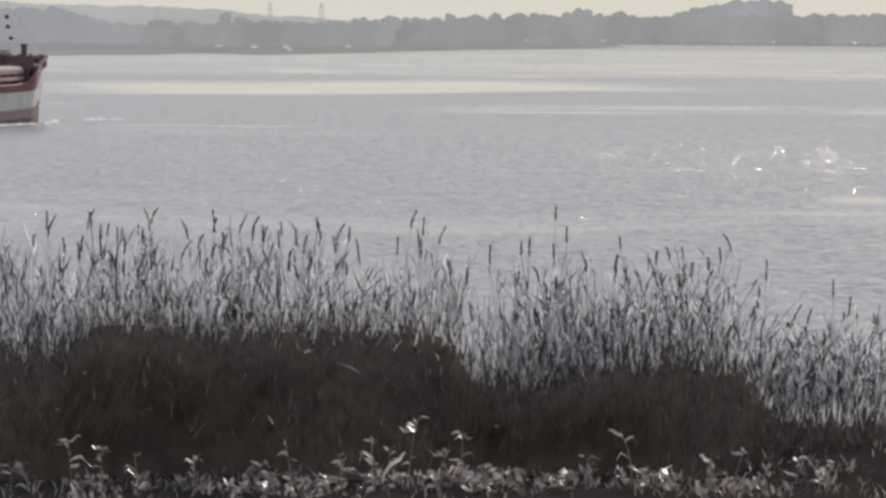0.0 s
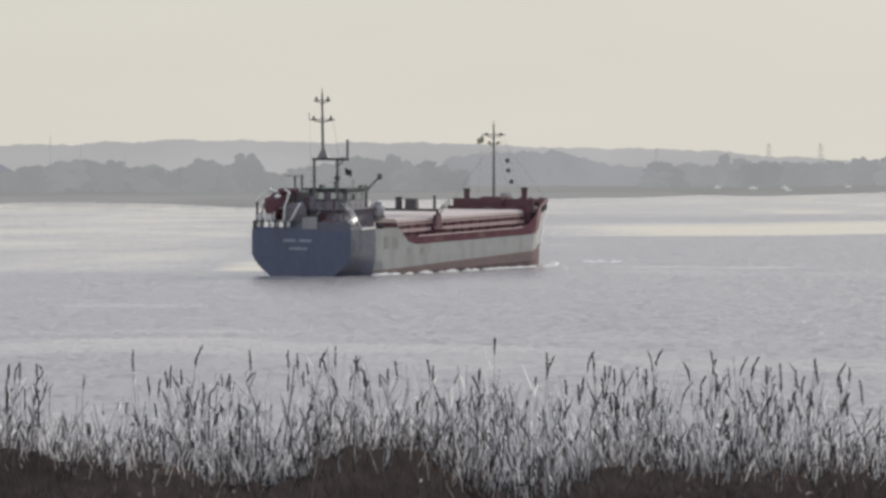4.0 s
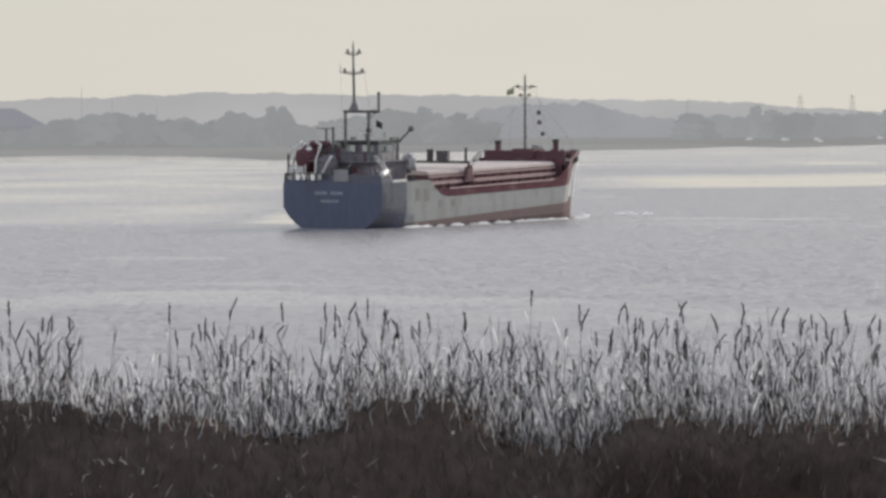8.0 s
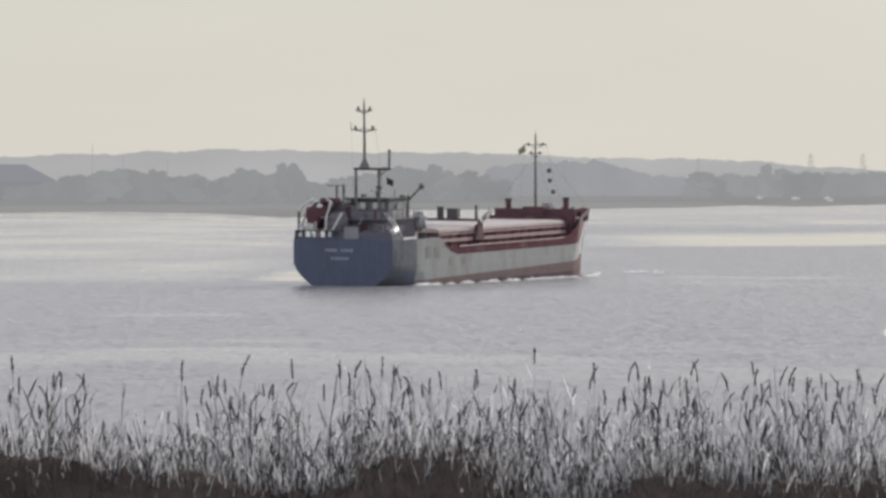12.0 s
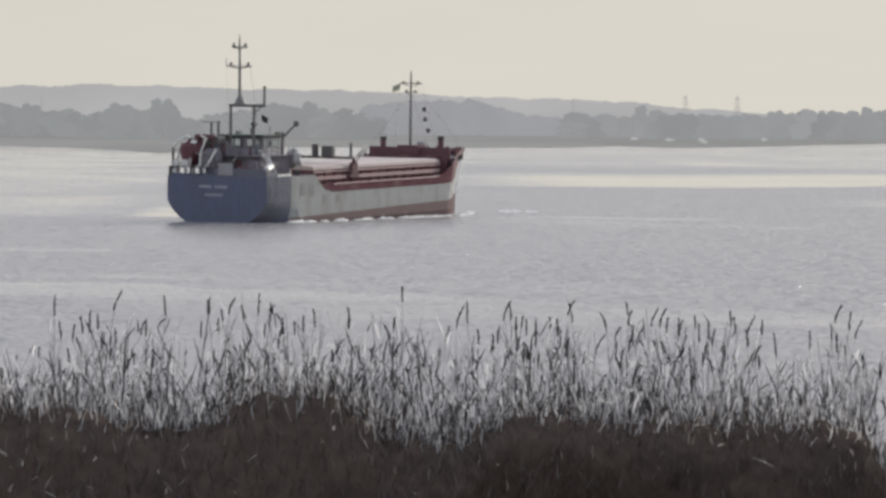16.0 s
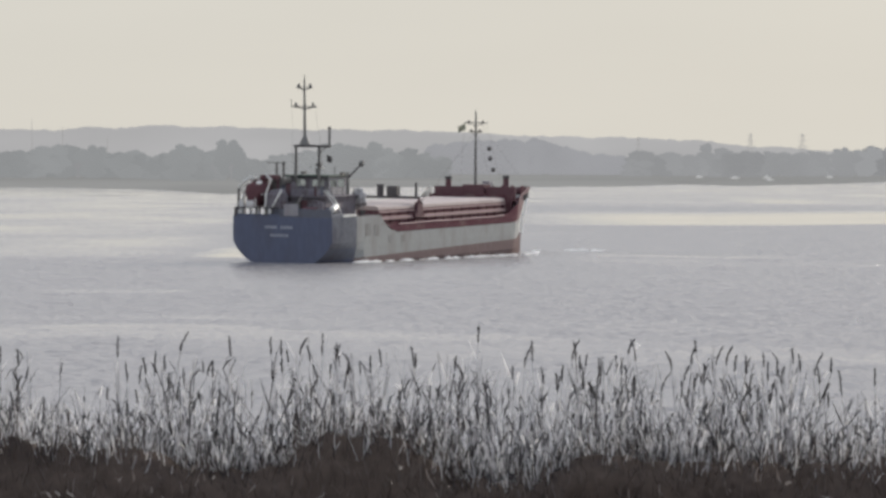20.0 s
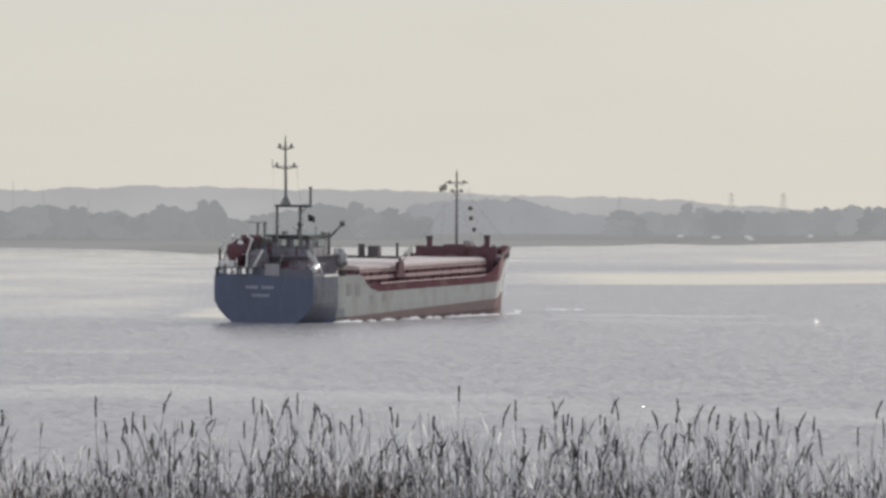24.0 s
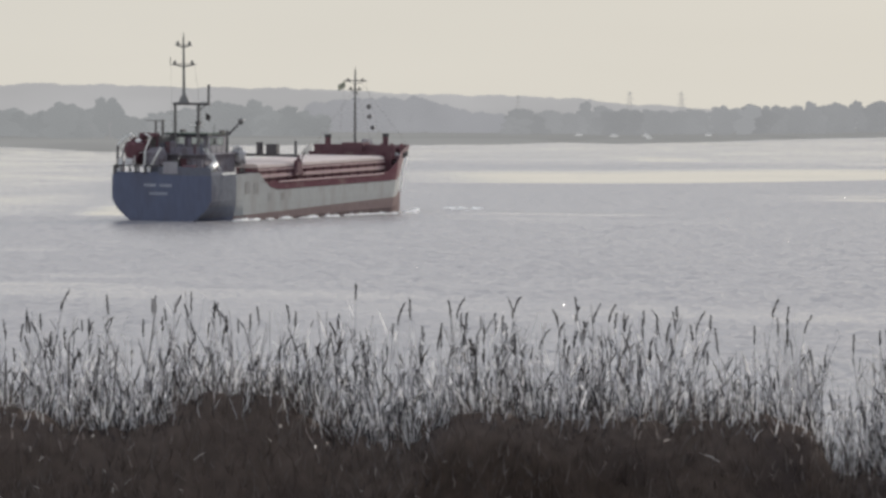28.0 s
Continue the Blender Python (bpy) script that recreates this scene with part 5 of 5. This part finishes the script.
def plume(rnd, v, f, p, d, length):
    """A close seed head: a spindle of many short upright spikelets, bent a little at the tip."""
    lean = d * rnd.uniform(-0.1, 0.55)
    fat = rnd.uniform(0.009, 0.017)
    for i in range(26):
        t = (i + rnd.random()) / 26
        q = p + Vector((0, 0, 1)) * (length * t) + lean * (length * t * t)
        a = i * 2.4
        o = Vector((math.cos(a), math.sin(a), 0)) * (fat * math.sin(math.pi * min(1.0, 0.12 + 0.9 * t)) ** 0.8)
        tip = q + o + Vector((rnd.gauss(0, 0.008), 0, rnd.uniform(0.03, 0.07))) + lean * 0.03
        w = rnd.uniform(0.006, 0.013)
        k = len(v)
        for e in (Vector((w, 0, 0)), Vector((-w * 0.5, w * 0.87, 0)), Vector((-w * 0.5, -w * 0.87, 0))):
            v.append((q + tip) / 2 + e)
        v += [q, tip]
        f += [(k, k + 1, k + 3), (k + 1, k + 2, k + 3), (k + 2, k, k + 3), (k + 1, k, k + 4), (k + 2, k + 1, k + 4), (k, k + 2, k + 4)]


def mesh_of(name, v, f, mat):
    me = bpy.data.meshes.new(name)
    me.from_pydata(v, [], f)
    me.materials.append(mat)
    return me


SWAYING = []


def tall_reed(x, y, top, seed, plumed=True):
    """A single reed that stands out above the bed."""
    rnd = random.Random(seed)
    h = top - FOOT
    ob = thing("reed", pose(x, y, FOOT), "dry brown reed with a dark feathery seed head" if plumed else "bent dry reed without a seed head", "reed", "tall reeds above the bed")
    size = rnd.uniform(0.18, 0.27)
    pts, d = stem_line(rnd, Vector((0, 0, 0)), h - (size + 0.03 if plumed else 0.0), rnd.uniform(0, 0.05), rnd.uniform(0.01, 0.06))
    off = Vector((pts[-1].x, pts[-1].y, 0))
    pts = [p - off for p in pts]
    v, f = [], []
    cane(v, f, pts, rnd.uniform(0.008, 0.013), 0.0045)
    part("stem", (v, f), STEM, ob)
    if plumed:
        v, f = [], []
        plume(rnd, v, f, pts[-1], d, size)
        part("seed_head", (v, f), PLUME, ob)
    for t in (0.5, 0.62, 0.74, 0.84):
        if rnd.random() < 0.75:
            v, f = [], []
            k = min(4, int(t * 5))
            leaf(rnd, v, f, pts[k] + (pts[k + 1] - pts[k]) * (t * 5 % 1), rnd.uniform(0.13, 0.33), rnd.uniform(0.012, 0.025))
            part("leaf", (v, f), LEAF, ob)
    SWAYING.append((ob, rnd.uniform(0.5, 1.3), seed))
    return ob


M = 49.7 / 6881.0
# seed heads that stand out, placed by x and y in the view
HEADS = ((5, 535), (80, 562), (130, 562), (294, 540), (360, 566), (407, 530), (495, 540), (575, 538), (584, 545), (615, 540), (653, 528), (688, 556), (820, 552), (895, 570), (931, 516),
         (1017, 548), (1105, 540), (1140, 570), (1178, 565), (1216, 540), (1277, 556), (1318, 552), (1385, 550), (1495, 548), (1540, 562), (1028, 540), (1103, 540), (1212, 538), (1330, 575), (1362, 548), (1445, 575), (1500, 560),
         (1685, 540), (1700, 548), (1725, 565), (1823, 600), (1880, 580), (1937, 528), (1957, 565), (2040, 612), (2123, 625), (2165, 628), (2258, 575), (2322, 625), (2440, 655), (2490, 690), (2210, 640), (1990, 610))
for i, (px, py) in enumerate(HEADS):
    x = (px - 784) * M
    tall_reed(x, 49.7 + 0.35 * math.sin(i * 2.4), EYE[2] + (223 - 0.0044 * (px - 784) - py) * M, 100 + i)


def bent_reed(line, thick, seed, label):
    """A thick dark stalk that has snapped or sagged: line gives its course in the view."""
    rnd = random.Random(seed)
    at = [Vector(((px - 784) * M, 0, EYE[2] + (223 - 0.0044 * (px - 784) - py) * M)) for px, py in line]
    x0 = at[0].x
    ob = thing("reed", pose(x0, 49.0, FOOT), label, "reed", "tall reeds above the bed")
    pts = [Vector((0, 0, 0))] + [Vector((p.x - x0, 0, p.z - FOOT)) for p in at]
    v, f = [], []
    cane(v, f, pts, thick, thick * 0.55)
    part("stem", (v, f), PLUME, ob)
    for k in range(2, len(pts)):
        v, f = [], []
        leaf(rnd, v, f, pts[k], rnd.uniform(0.12, 0.25), 0.03)
        part("leaf", (v, f), PLUME, ob)
    SWAYING.append((ob, 0.4, seed))


for i, (line, thick) in enumerate((
        (((98, 705), (93, 672), (78, 645), (60, 637)), 0.022), (((70, 700), (52, 648), (38, 605), (32, 590)), 0.018), (((108, 700), (122, 655), (142, 612)), 0.018),
        (((128, 690), (132, 622), (126, 596), (140, 572)), 0.016), (((430, 660), (432, 610), (446, 592), (455, 598)), 0.016), (((398, 690), (392, 640), (378, 600)), 0.014),
        (((508, 720), (512, 640), (492, 590)), 0.016), (((900, 690), (897, 640), (890, 605)), 0.016), (((1142, 640), (1145, 600), (1152, 585), (1160, 596)), 0.016), (((560, 720), (575, 620), (583, 560)), 0.014))):
    bent_reed(line, thick, 520 + i, "thick dark reed stalk, snapped and bent")
rnd = random.Random(21)
for i in range(110):
    x = rnd.uniform(-6.6, 12.8)
    if 7.0 < x < 7.4:
        continue
    tall_reed(x, 49.9 + rnd.uniform(-1.2, 1.4), interp(x, TOPS) - abs(rnd.gauss(0, 0.22)) - 0.02, 300 + i, rnd.random() < 0.45)


def clump_meshes(seed, n, width):
    """Stems, leaves and heads of a clump about 2.9 m tall at scale 1."""
    rnd = random.Random(seed)
    sv, sf, lv, lf, pv, pf = [], [], [], [], [], []
    for _ in range(n):
        base = Vector((rnd.uniform(-width, width), rnd.uniform(-1.5, 1.5), 0))
        h = 2.9 * min(1.02, max(0.45, rnd.gauss(0.67, 0.16)))
        pts, d = stem_line(rnd, base, h, rnd.uniform(0, 0.22), rnd.gauss(0, 0.18))
        cane(sv, sf, pts, rnd.uniform(0.006, 0.014), 0.004)
        for _ in range(rnd.randint(4, 8)):
            k = rnd.choice((1, 1, 1, 2, 2, 3, 4))
            leaf(rnd, lv, lf, pts[k] + (pts[k + 1] - pts[k]) * rnd.random(), rnd.uniform(0.09, 0.30), rnd.uniform(0.012, 0.031))
        if rnd.random() < 0.13:
            plume(rnd, pv, pf, pts[-1], d, rnd.uniform(0.16, 0.26))
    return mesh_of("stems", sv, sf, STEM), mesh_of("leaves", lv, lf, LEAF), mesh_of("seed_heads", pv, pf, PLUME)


bed = thing("reed_bed", pose(0, 50.1, FOOT), "dense bed of dry reeds on the river bank", "reeds", kind="stuff")
CLUMPS = [clump_meshes(700 + i, 104, 0.42) for i in range(7)]
rnd = random.Random(5)
for i in range(52):
    x = -6.9 + i * 0.385
    k = (interp(x, TOPS) - FOOT) / 3.0 * rnd.uniform(0.88, 1.06) * (0.9 if x < -2.4 else 1.0)
    if 7.05 < x < 7.5:
        continue
    thin = x < -2.4 or x > 10.8
    narrow = 0.5 if 6.8 < x < 7.9 else 1.0
    e = new("reed_clump")
    e.parent = bed
    for me in CLUMPS[(i * 3) % 7]:
        c = new(me.name, me)
        c.parent = e
        c.matrix_basis = Matrix.Diagonal((-narrow if i % 2 else narrow, 0.45 if thin else 1, k, 1)) @ Matrix.Rotation(0, 4, "Z")
    SWAYING.append((e, 0.55, 900 + i))
    e["rest"] = (x, rnd.uniform(-0.5, 0.5), 0.0)


# how far the matted mass hangs over its foot along the bank, to darken it
HANG = ((-7, 0.0), (1.0, 0.05), (2.0, 0.65), (4.2, 0.65), (5.0, 0.25), (6.4, 0.25), (7.2, 0.65), (9.0, 0.65), (9.6, 0.1), (14, 0.0))
FACE = ((0.0, -2.1, -0.85, 0.0), (0.3, -1.9, -1.0, 0.33), (0.55, -1.6, -1.35, 0.64), (0.8, -1.25, -1.45, 0.87), (1.0, -0.9, -0.95, 1.0))


def base_face(x, t):
    """A place on the front of the mass: t runs from its foot to its crest; y before the bed, and share of the height."""
    g = interp(x, HANG)
    y0, y1 = interp(t, [(f[0], f[1]) for f in FACE]), interp(t, [(f[0], f[2]) for f in FACE])
    return y0 + (y1 - y0) * g, interp(t, [(f[0], f[3]) for f in FACE])


def reed_base():
    """Matted, broken stems at the foot of the bed: a lumpy mass and thousands of short blades."""
    v, f = [], []
    xs = [-7.4 + 0.1 * i for i in range(216)]
    steps = (0.0, 0.15, 0.3, 0.45, 0.6, 0.75, 0.88, 1.0)
    m = len(steps) + 3
    for x in xs:
        top = interp(x, BASES) - FOOT + 0.08
        line = [base_face(x, t) for t in steps] + [(-0.45, 0.92), (0.1, 0.6), (0.6, -0.1)]
        for y, k in line:
            n1 = noise.noise((x * 0.9, y * 1.2, 2)) * 0.10 + noise.noise((x * 3.3, k * 4, 7)) * 0.07
            out = 0.10 * noise.noise((x * 2.2, k * 5, 11)) + 0.05 * noise.noise((x * 8, k * 9, 3))
            v.append(Vector((x, 49.2 + y + out, FOOT - 0.15 + max(0.0, top * k * (1 + n1)))))
    for i in range(len(xs) - 1):
        for j in range(m - 1):
            f.append((i * m + j, (i + 1) * m + j, (i + 1) * m + j + 1, i * m + j + 1))
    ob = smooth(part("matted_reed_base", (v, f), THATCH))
    tagged(ob, "dark matted mass of dead reeds along the bank", "reed litter", kind="stuff")
    rnd = random.Random(17)
    v, f = [], []
    for _ in range(15000):
        x, t = rnd.uniform(-7.3, 13.9), rnd.random()
        if t < 0.4 * interp(x, HANG):
            continue
        y, k = base_face(x, t)
        top = interp(x, BASES) - FOOT
        p = Vector((x, 49.2 + y + rnd.uniform(-0.12, 0.25), FOOT + top * k * rnd.uniform(0.75, 1.0)))
        ln = rnd.uniform(0.12, 0.45)
        a, lean = rnd.uniform(0, 6.28), rnd.uniform(0.05, 0.6)
        q = p + Vector((math.cos(a) * lean * ln, math.sin(a) * lean * ln, ln * rnd.uniform(0.5, 1.0)))
        q.z = min(q.z, FOOT + top * (0.92 + 0.45 * rnd.random() ** 3))
        strip(v, f, [p, (p + q) / 2 + Vector((rnd.gauss(0, 0.02), 0, 0)), q], (0.016, 0.014, 0.004), Vector((rnd.uniform(-1, 1), rnd.uniform(-1, 1), 0)).normalized())
    # a fringe of broken stalks stands up out of the mass
    for _ in range(5200):
        x = rnd.uniform(-3.4, 13.9) if rnd.random() < 0.92 else rnd.uniform(-7.3, -3.4)
        top = interp(x, BASES) - FOOT
        p = Vector((x, 49.2 + rnd.uniform(-1.2, 0.3), FOOT + top * rnd.uniform(0.75, 1.0)))
        ln = min(0.7, 0.06 + rnd.expovariate(9.0))
        q = p + Vector((rnd.gauss(0, 0.2) * ln, rnd.gauss(0, 0.1) * ln, ln))
        w = rnd.uniform(0.008, 0.018)
        strip(v, f, [p, (p + q) / 2 + Vector((rnd.gauss(0, 0.012), 0, 0)), q], (w, w * 0.9, w * 0.4), Vector((rnd.uniform(0.4, 1), rnd.uniform(-1, 1), 0)).normalized())
    ob = part("reed_litter", (v, f), LITTER)
    tagged(ob, "broken brown reed stalks and dead leaves at the foot of the bed", "reed litter", kind="stuff")
    # pale upright leaves among the lowest stems, where the mass ends and the reeds begin
    v, f = [], []
    for _ in range(4600):
        x = rnd.uniform(-7.3, 13.9)
        top = interp(x, BASES) - FOOT
        p = Vector((x, 49.2 + rnd.uniform(-1.25, -0.2), FOOT + top * rnd.uniform(0.82, 1.08)))
        ln = rnd.uniform(0.08, 0.32)
        q = p + Vector((rnd.gauss(0, 0.28) * ln, rnd.gauss(0, 0.15) * ln, ln))
        w = rnd.uniform(0.007, 0.016)
        strip(v, f, [p, (p + q) / 2 + Vector((rnd.gauss(0, 0.015), 0, 0)), q], (w * 0.5, w, w * 0.2), Vector((rnd.uniform(0.5, 1), rnd.uniform(-0.6, 0.6), 0)).normalized())
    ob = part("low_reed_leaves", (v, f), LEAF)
    tagged(ob, "short pale and dark reed leaves above the matted mass", "reed litter", kind="stuff")
    v, f = [], []
    for _ in range(170):
        x, t = rnd.uniform(-7.3, 13.9), rnd.uniform(0.45, 1.0)
        y, k = base_face(x, t)
        p = Vector((x, 49.05 + y, FOOT + (interp(x, BASES) - FOOT) * k))
        ln = rnd.uniform(0.08, 0.26)
        q = p + Vector((rnd.gauss(0, 0.25) * ln, -0.2 * ln, rnd.uniform(0.4, 1.0) * ln))
        strip(v, f, [p, (p + q) / 2 + Vector((rnd.gauss(0, 0.015), 0, 0)), q], (0.009, 0.015, 0.004), Vector((rnd.uniform(0.4, 1), 0, rnd.uniform(-0.4, 0.4))).normalized())
    ob = part("pale_stalks", (v, f), GRASS)
    tagged(ob, "scattered pale dead stalks caught in the matted reeds", "reed litter", kind="stuff")
    v, f = [], []
    for _ in range(90):
        x, t = rnd.choice((rnd.uniform(-7.3, -1.5), rnd.uniform(-7.3, 8.0))), rnd.uniform(0.3, 0.95)
        y, k = base_face(x, t)
        p = Vector((x, 49.0 + y, FOOT + (interp(x, BASES) - FOOT) * k))
        ln = rnd.uniform(0.06, 0.2)
        q = p + Vector((rnd.gauss(0, 0.4) * ln, -0.2 * ln, rnd.uniform(0.1, 0.9) * ln))
        w = rnd.uniform(0.012, 0.03)
        strip(v, f, [p, (p + q) / 2 + Vector((rnd.gauss(0, 0.02), 0, 0.01)), q], (w * 0.6, w, w * 0.3), Vector((rnd.uniform(0.4, 1), 0, rnd.uniform(-1, 1))).normalized())
    flecks = part("bleached_scraps", (v, f), PALE_LEAF)
    tagged(flecks, "bleached scraps of leaf caught on the matted reeds", "reed litter", kind="stuff")


reed_base()


def bank_grass():
    """Low dead grass and weeds on the bank before the reeds."""
    rnd = random.Random(33)
    v, f = [], []
    for _ in range(2600):
        x, y = rnd.uniform(-8, 14), 47.1 - abs(rnd.gauss(0, 1)) * 4.5
        if y < 33:
            continue
        if noise.noise((x * 0.7, y * 0.35, 3)) < 0.02 and rnd.random() < 0.9:
            continue
        p = Vector((x, y, ground_height(x, y) - 0.02))
        ln = rnd.uniform(0.06, 0.24)
        a = rnd.uniform(0, 6.28)
        d = Vector((math.cos(a), math.sin(a), 0))
        pts = [p, p + d * ln * 0.2 + Vector((0, 0, ln * 0.6)), p + d * ln * 0.6 + Vector((0, 0, ln * rnd.uniform(0.6, 1.0)))]
        strip(v, f, pts, (0.012, 0.016, 0.003), Vector((-d.y, d.x, 0.2)).normalized())
    ob = part("bank_grass", (v, f), GRASS)
    tagged(ob, "low pale dead grass on the bank", "grass", kind="stuff")
    v, f = [], []
    for _ in range(600):
        x, y = rnd.uniform(-7, 13), rnd.uniform(42.5, 47.0)
        if noise.noise((x * 0.6, y * 0.3, 3)) < 0.02:
            continue
        base = Vector((x, y, ground_height(x, y) - 0.02))
        for _ in range(rnd.randint(3, 7)):
            leaf(rnd, v, f, base + Vector((rnd.gauss(0, 0.04), rnd.gauss(0, 0.04), rnd.uniform(0, 0.18))), rnd.uniform(0.06, 0.18), rnd.uniform(0.015, 0.05), 0.9)
    ob = part("bank_weeds", (v, f), GRASS)
    tagged(ob, "withered pale weeds with broad leaves on the bank", "weeds", kind="stuff")


bank_grass()


def weed(x, top, seed):
    """A withered weed with a bent stalk and a few crumpled pale leaves."""
    rnd = random.Random(seed)
    y = 45.2 + rnd.uniform(-0.9, 0.5)
    z = ground_height(x, y) - 0.03
    h = max(0.2, top - z)
    ob = thing("weed", pose(x, y, z), "withered weed with crumpled pale leaves on the bank", "weed", "weeds before the reeds")
    pts, d = stem_line(rnd, Vector((0, 0, 0)), h, rnd.uniform(0, 0.2), rnd.uniform(-0.1, 0.25))
    v, f = [], []
    cane(v, f, pts, 0.009, 0.004)
    part("stem", (v, f), GRASS, ob)
    for i in range(rnd.randint(6, 11)):
        v, f = [], []
        k = rnd.randint(0, 4)
        p = pts[k] + (pts[k + 1] - pts[k]) * rnd.random()
        a, ln, w = rnd.uniform(0, 6.28), rnd.uniform(0.08, 0.26), rnd.uniform(0.02, 0.07)
        e = Vector((math.cos(a), 0.5 * math.sin(a), 0))
        line = [p + e * (ln * t * 0.8) + Vector((0, 0, ln * (rnd.uniform(0.3, 0.9) * t - 0.5 * t * t))) for t in (0, 0.3, 0.65, 1.0)]
        strip(v, f, line, (w * 0.3, w, w * 0.85, w * 0.15), Vector((e.y, -e.x, rnd.uniform(0.3, 1.0))).normalized())
        part("leaf", (v, f), PALE_LEAF if rnd.random() < 0.3 else GRASS, ob)


for i, (x, top) in enumerate(((1.87, 7.57), (2.23, 7.44), (2.62, 7.45), (3.28, 7.38), (4.08, 7.21), (4.37, 7.57), (4.74, 7.17), (4.97, 7.44), (5.37, 7.6), (5.61, 7.37), (5.78, 7.77), (6.08, 7.46),
                              (6.28, 7.16), (6.45, 7.58), (6.65, 7.29), (7.19, 7.06), (7.7, 7.0), (8.44, 7.59), (9.33, 7.34), (9.61, 7.42), (9.99, 7.1), (10.58, 7.05))):
    weed(x, top, 1500 + i)
rnd = random.Random(77)
for i in range(46):
    x = rnd.choice((rnd.uniform(3.6, 7.2), rnd.uniform(1.0, 11.0), rnd.uniform(-6, 11)))
    weed(x, 6.95 + rnd.uniform(0.0, 0.32), 1600 + i)
# one long bleached leaf curls up among them
v, f = [], []
strip(v, f, [Vector(c) for c in ((5.50, 45.0, 7.02), (5.52, 45.0, 7.14), (5.60, 45.0, 7.24), (5.70, 45.0, 7.30), (5.76, 45.0, 7.39))], (0.02, 0.03, 0.045, 0.045, 0.015), Vector((0.6, -0.3, -0.7)).normalized())
curl = part("curled_leaf", (v, f), PALE_LEAF)
tagged(curl, "long bleached leaf curling up among weeds", "leaf")


def motions():
    # the river drifts downstream under its standing slicks
    walk(water, [(0, pose(0, 0, 0)), (14, pose(5.6, -0.8, 0)), (28, pose(11.2, -1.6, 0))])
    # reeds nod in the wind, each in its own time
    for ob, size, seed in SWAYING:
        rnd = random.Random(seed)
        base = Vector(ob["rest"]) if ob.parent else ob.location.copy()
        w1, w2, p1, p2 = rnd.uniform(1.0, 1.8), rnd.uniform(2.4, 3.4), rnd.uniform(0, 6.28), rnd.uniform(0, 6.28)
        rows = []
        for i in range(41):
            t = i * 0.7
            a = size * (1.0 * math.sin(w1 * t + p1) + 0.5 * math.sin(w2 * t + p2))
            rows.append((t, pose(*base, rx=0.3 * a, ry=a)))
        walk(ob, rows)
    # flags flutter
    for ob, at, turn, seed in ((bow_flag, (56.5, 1.45, 16.05), 10, 1), (mast_flag, (6.45, -2.6, 12.9), 160, 2)):
        rnd = random.Random(seed)
        rows = []
        for i in range(57):
            rows.append((i * 0.5, pose(*at, rx=rnd.uniform(-8, 8), ry=rnd.uniform(-8, 8), rz=turn + rnd.uniform(-18, 18))))
        walk(ob, rows)


motions()
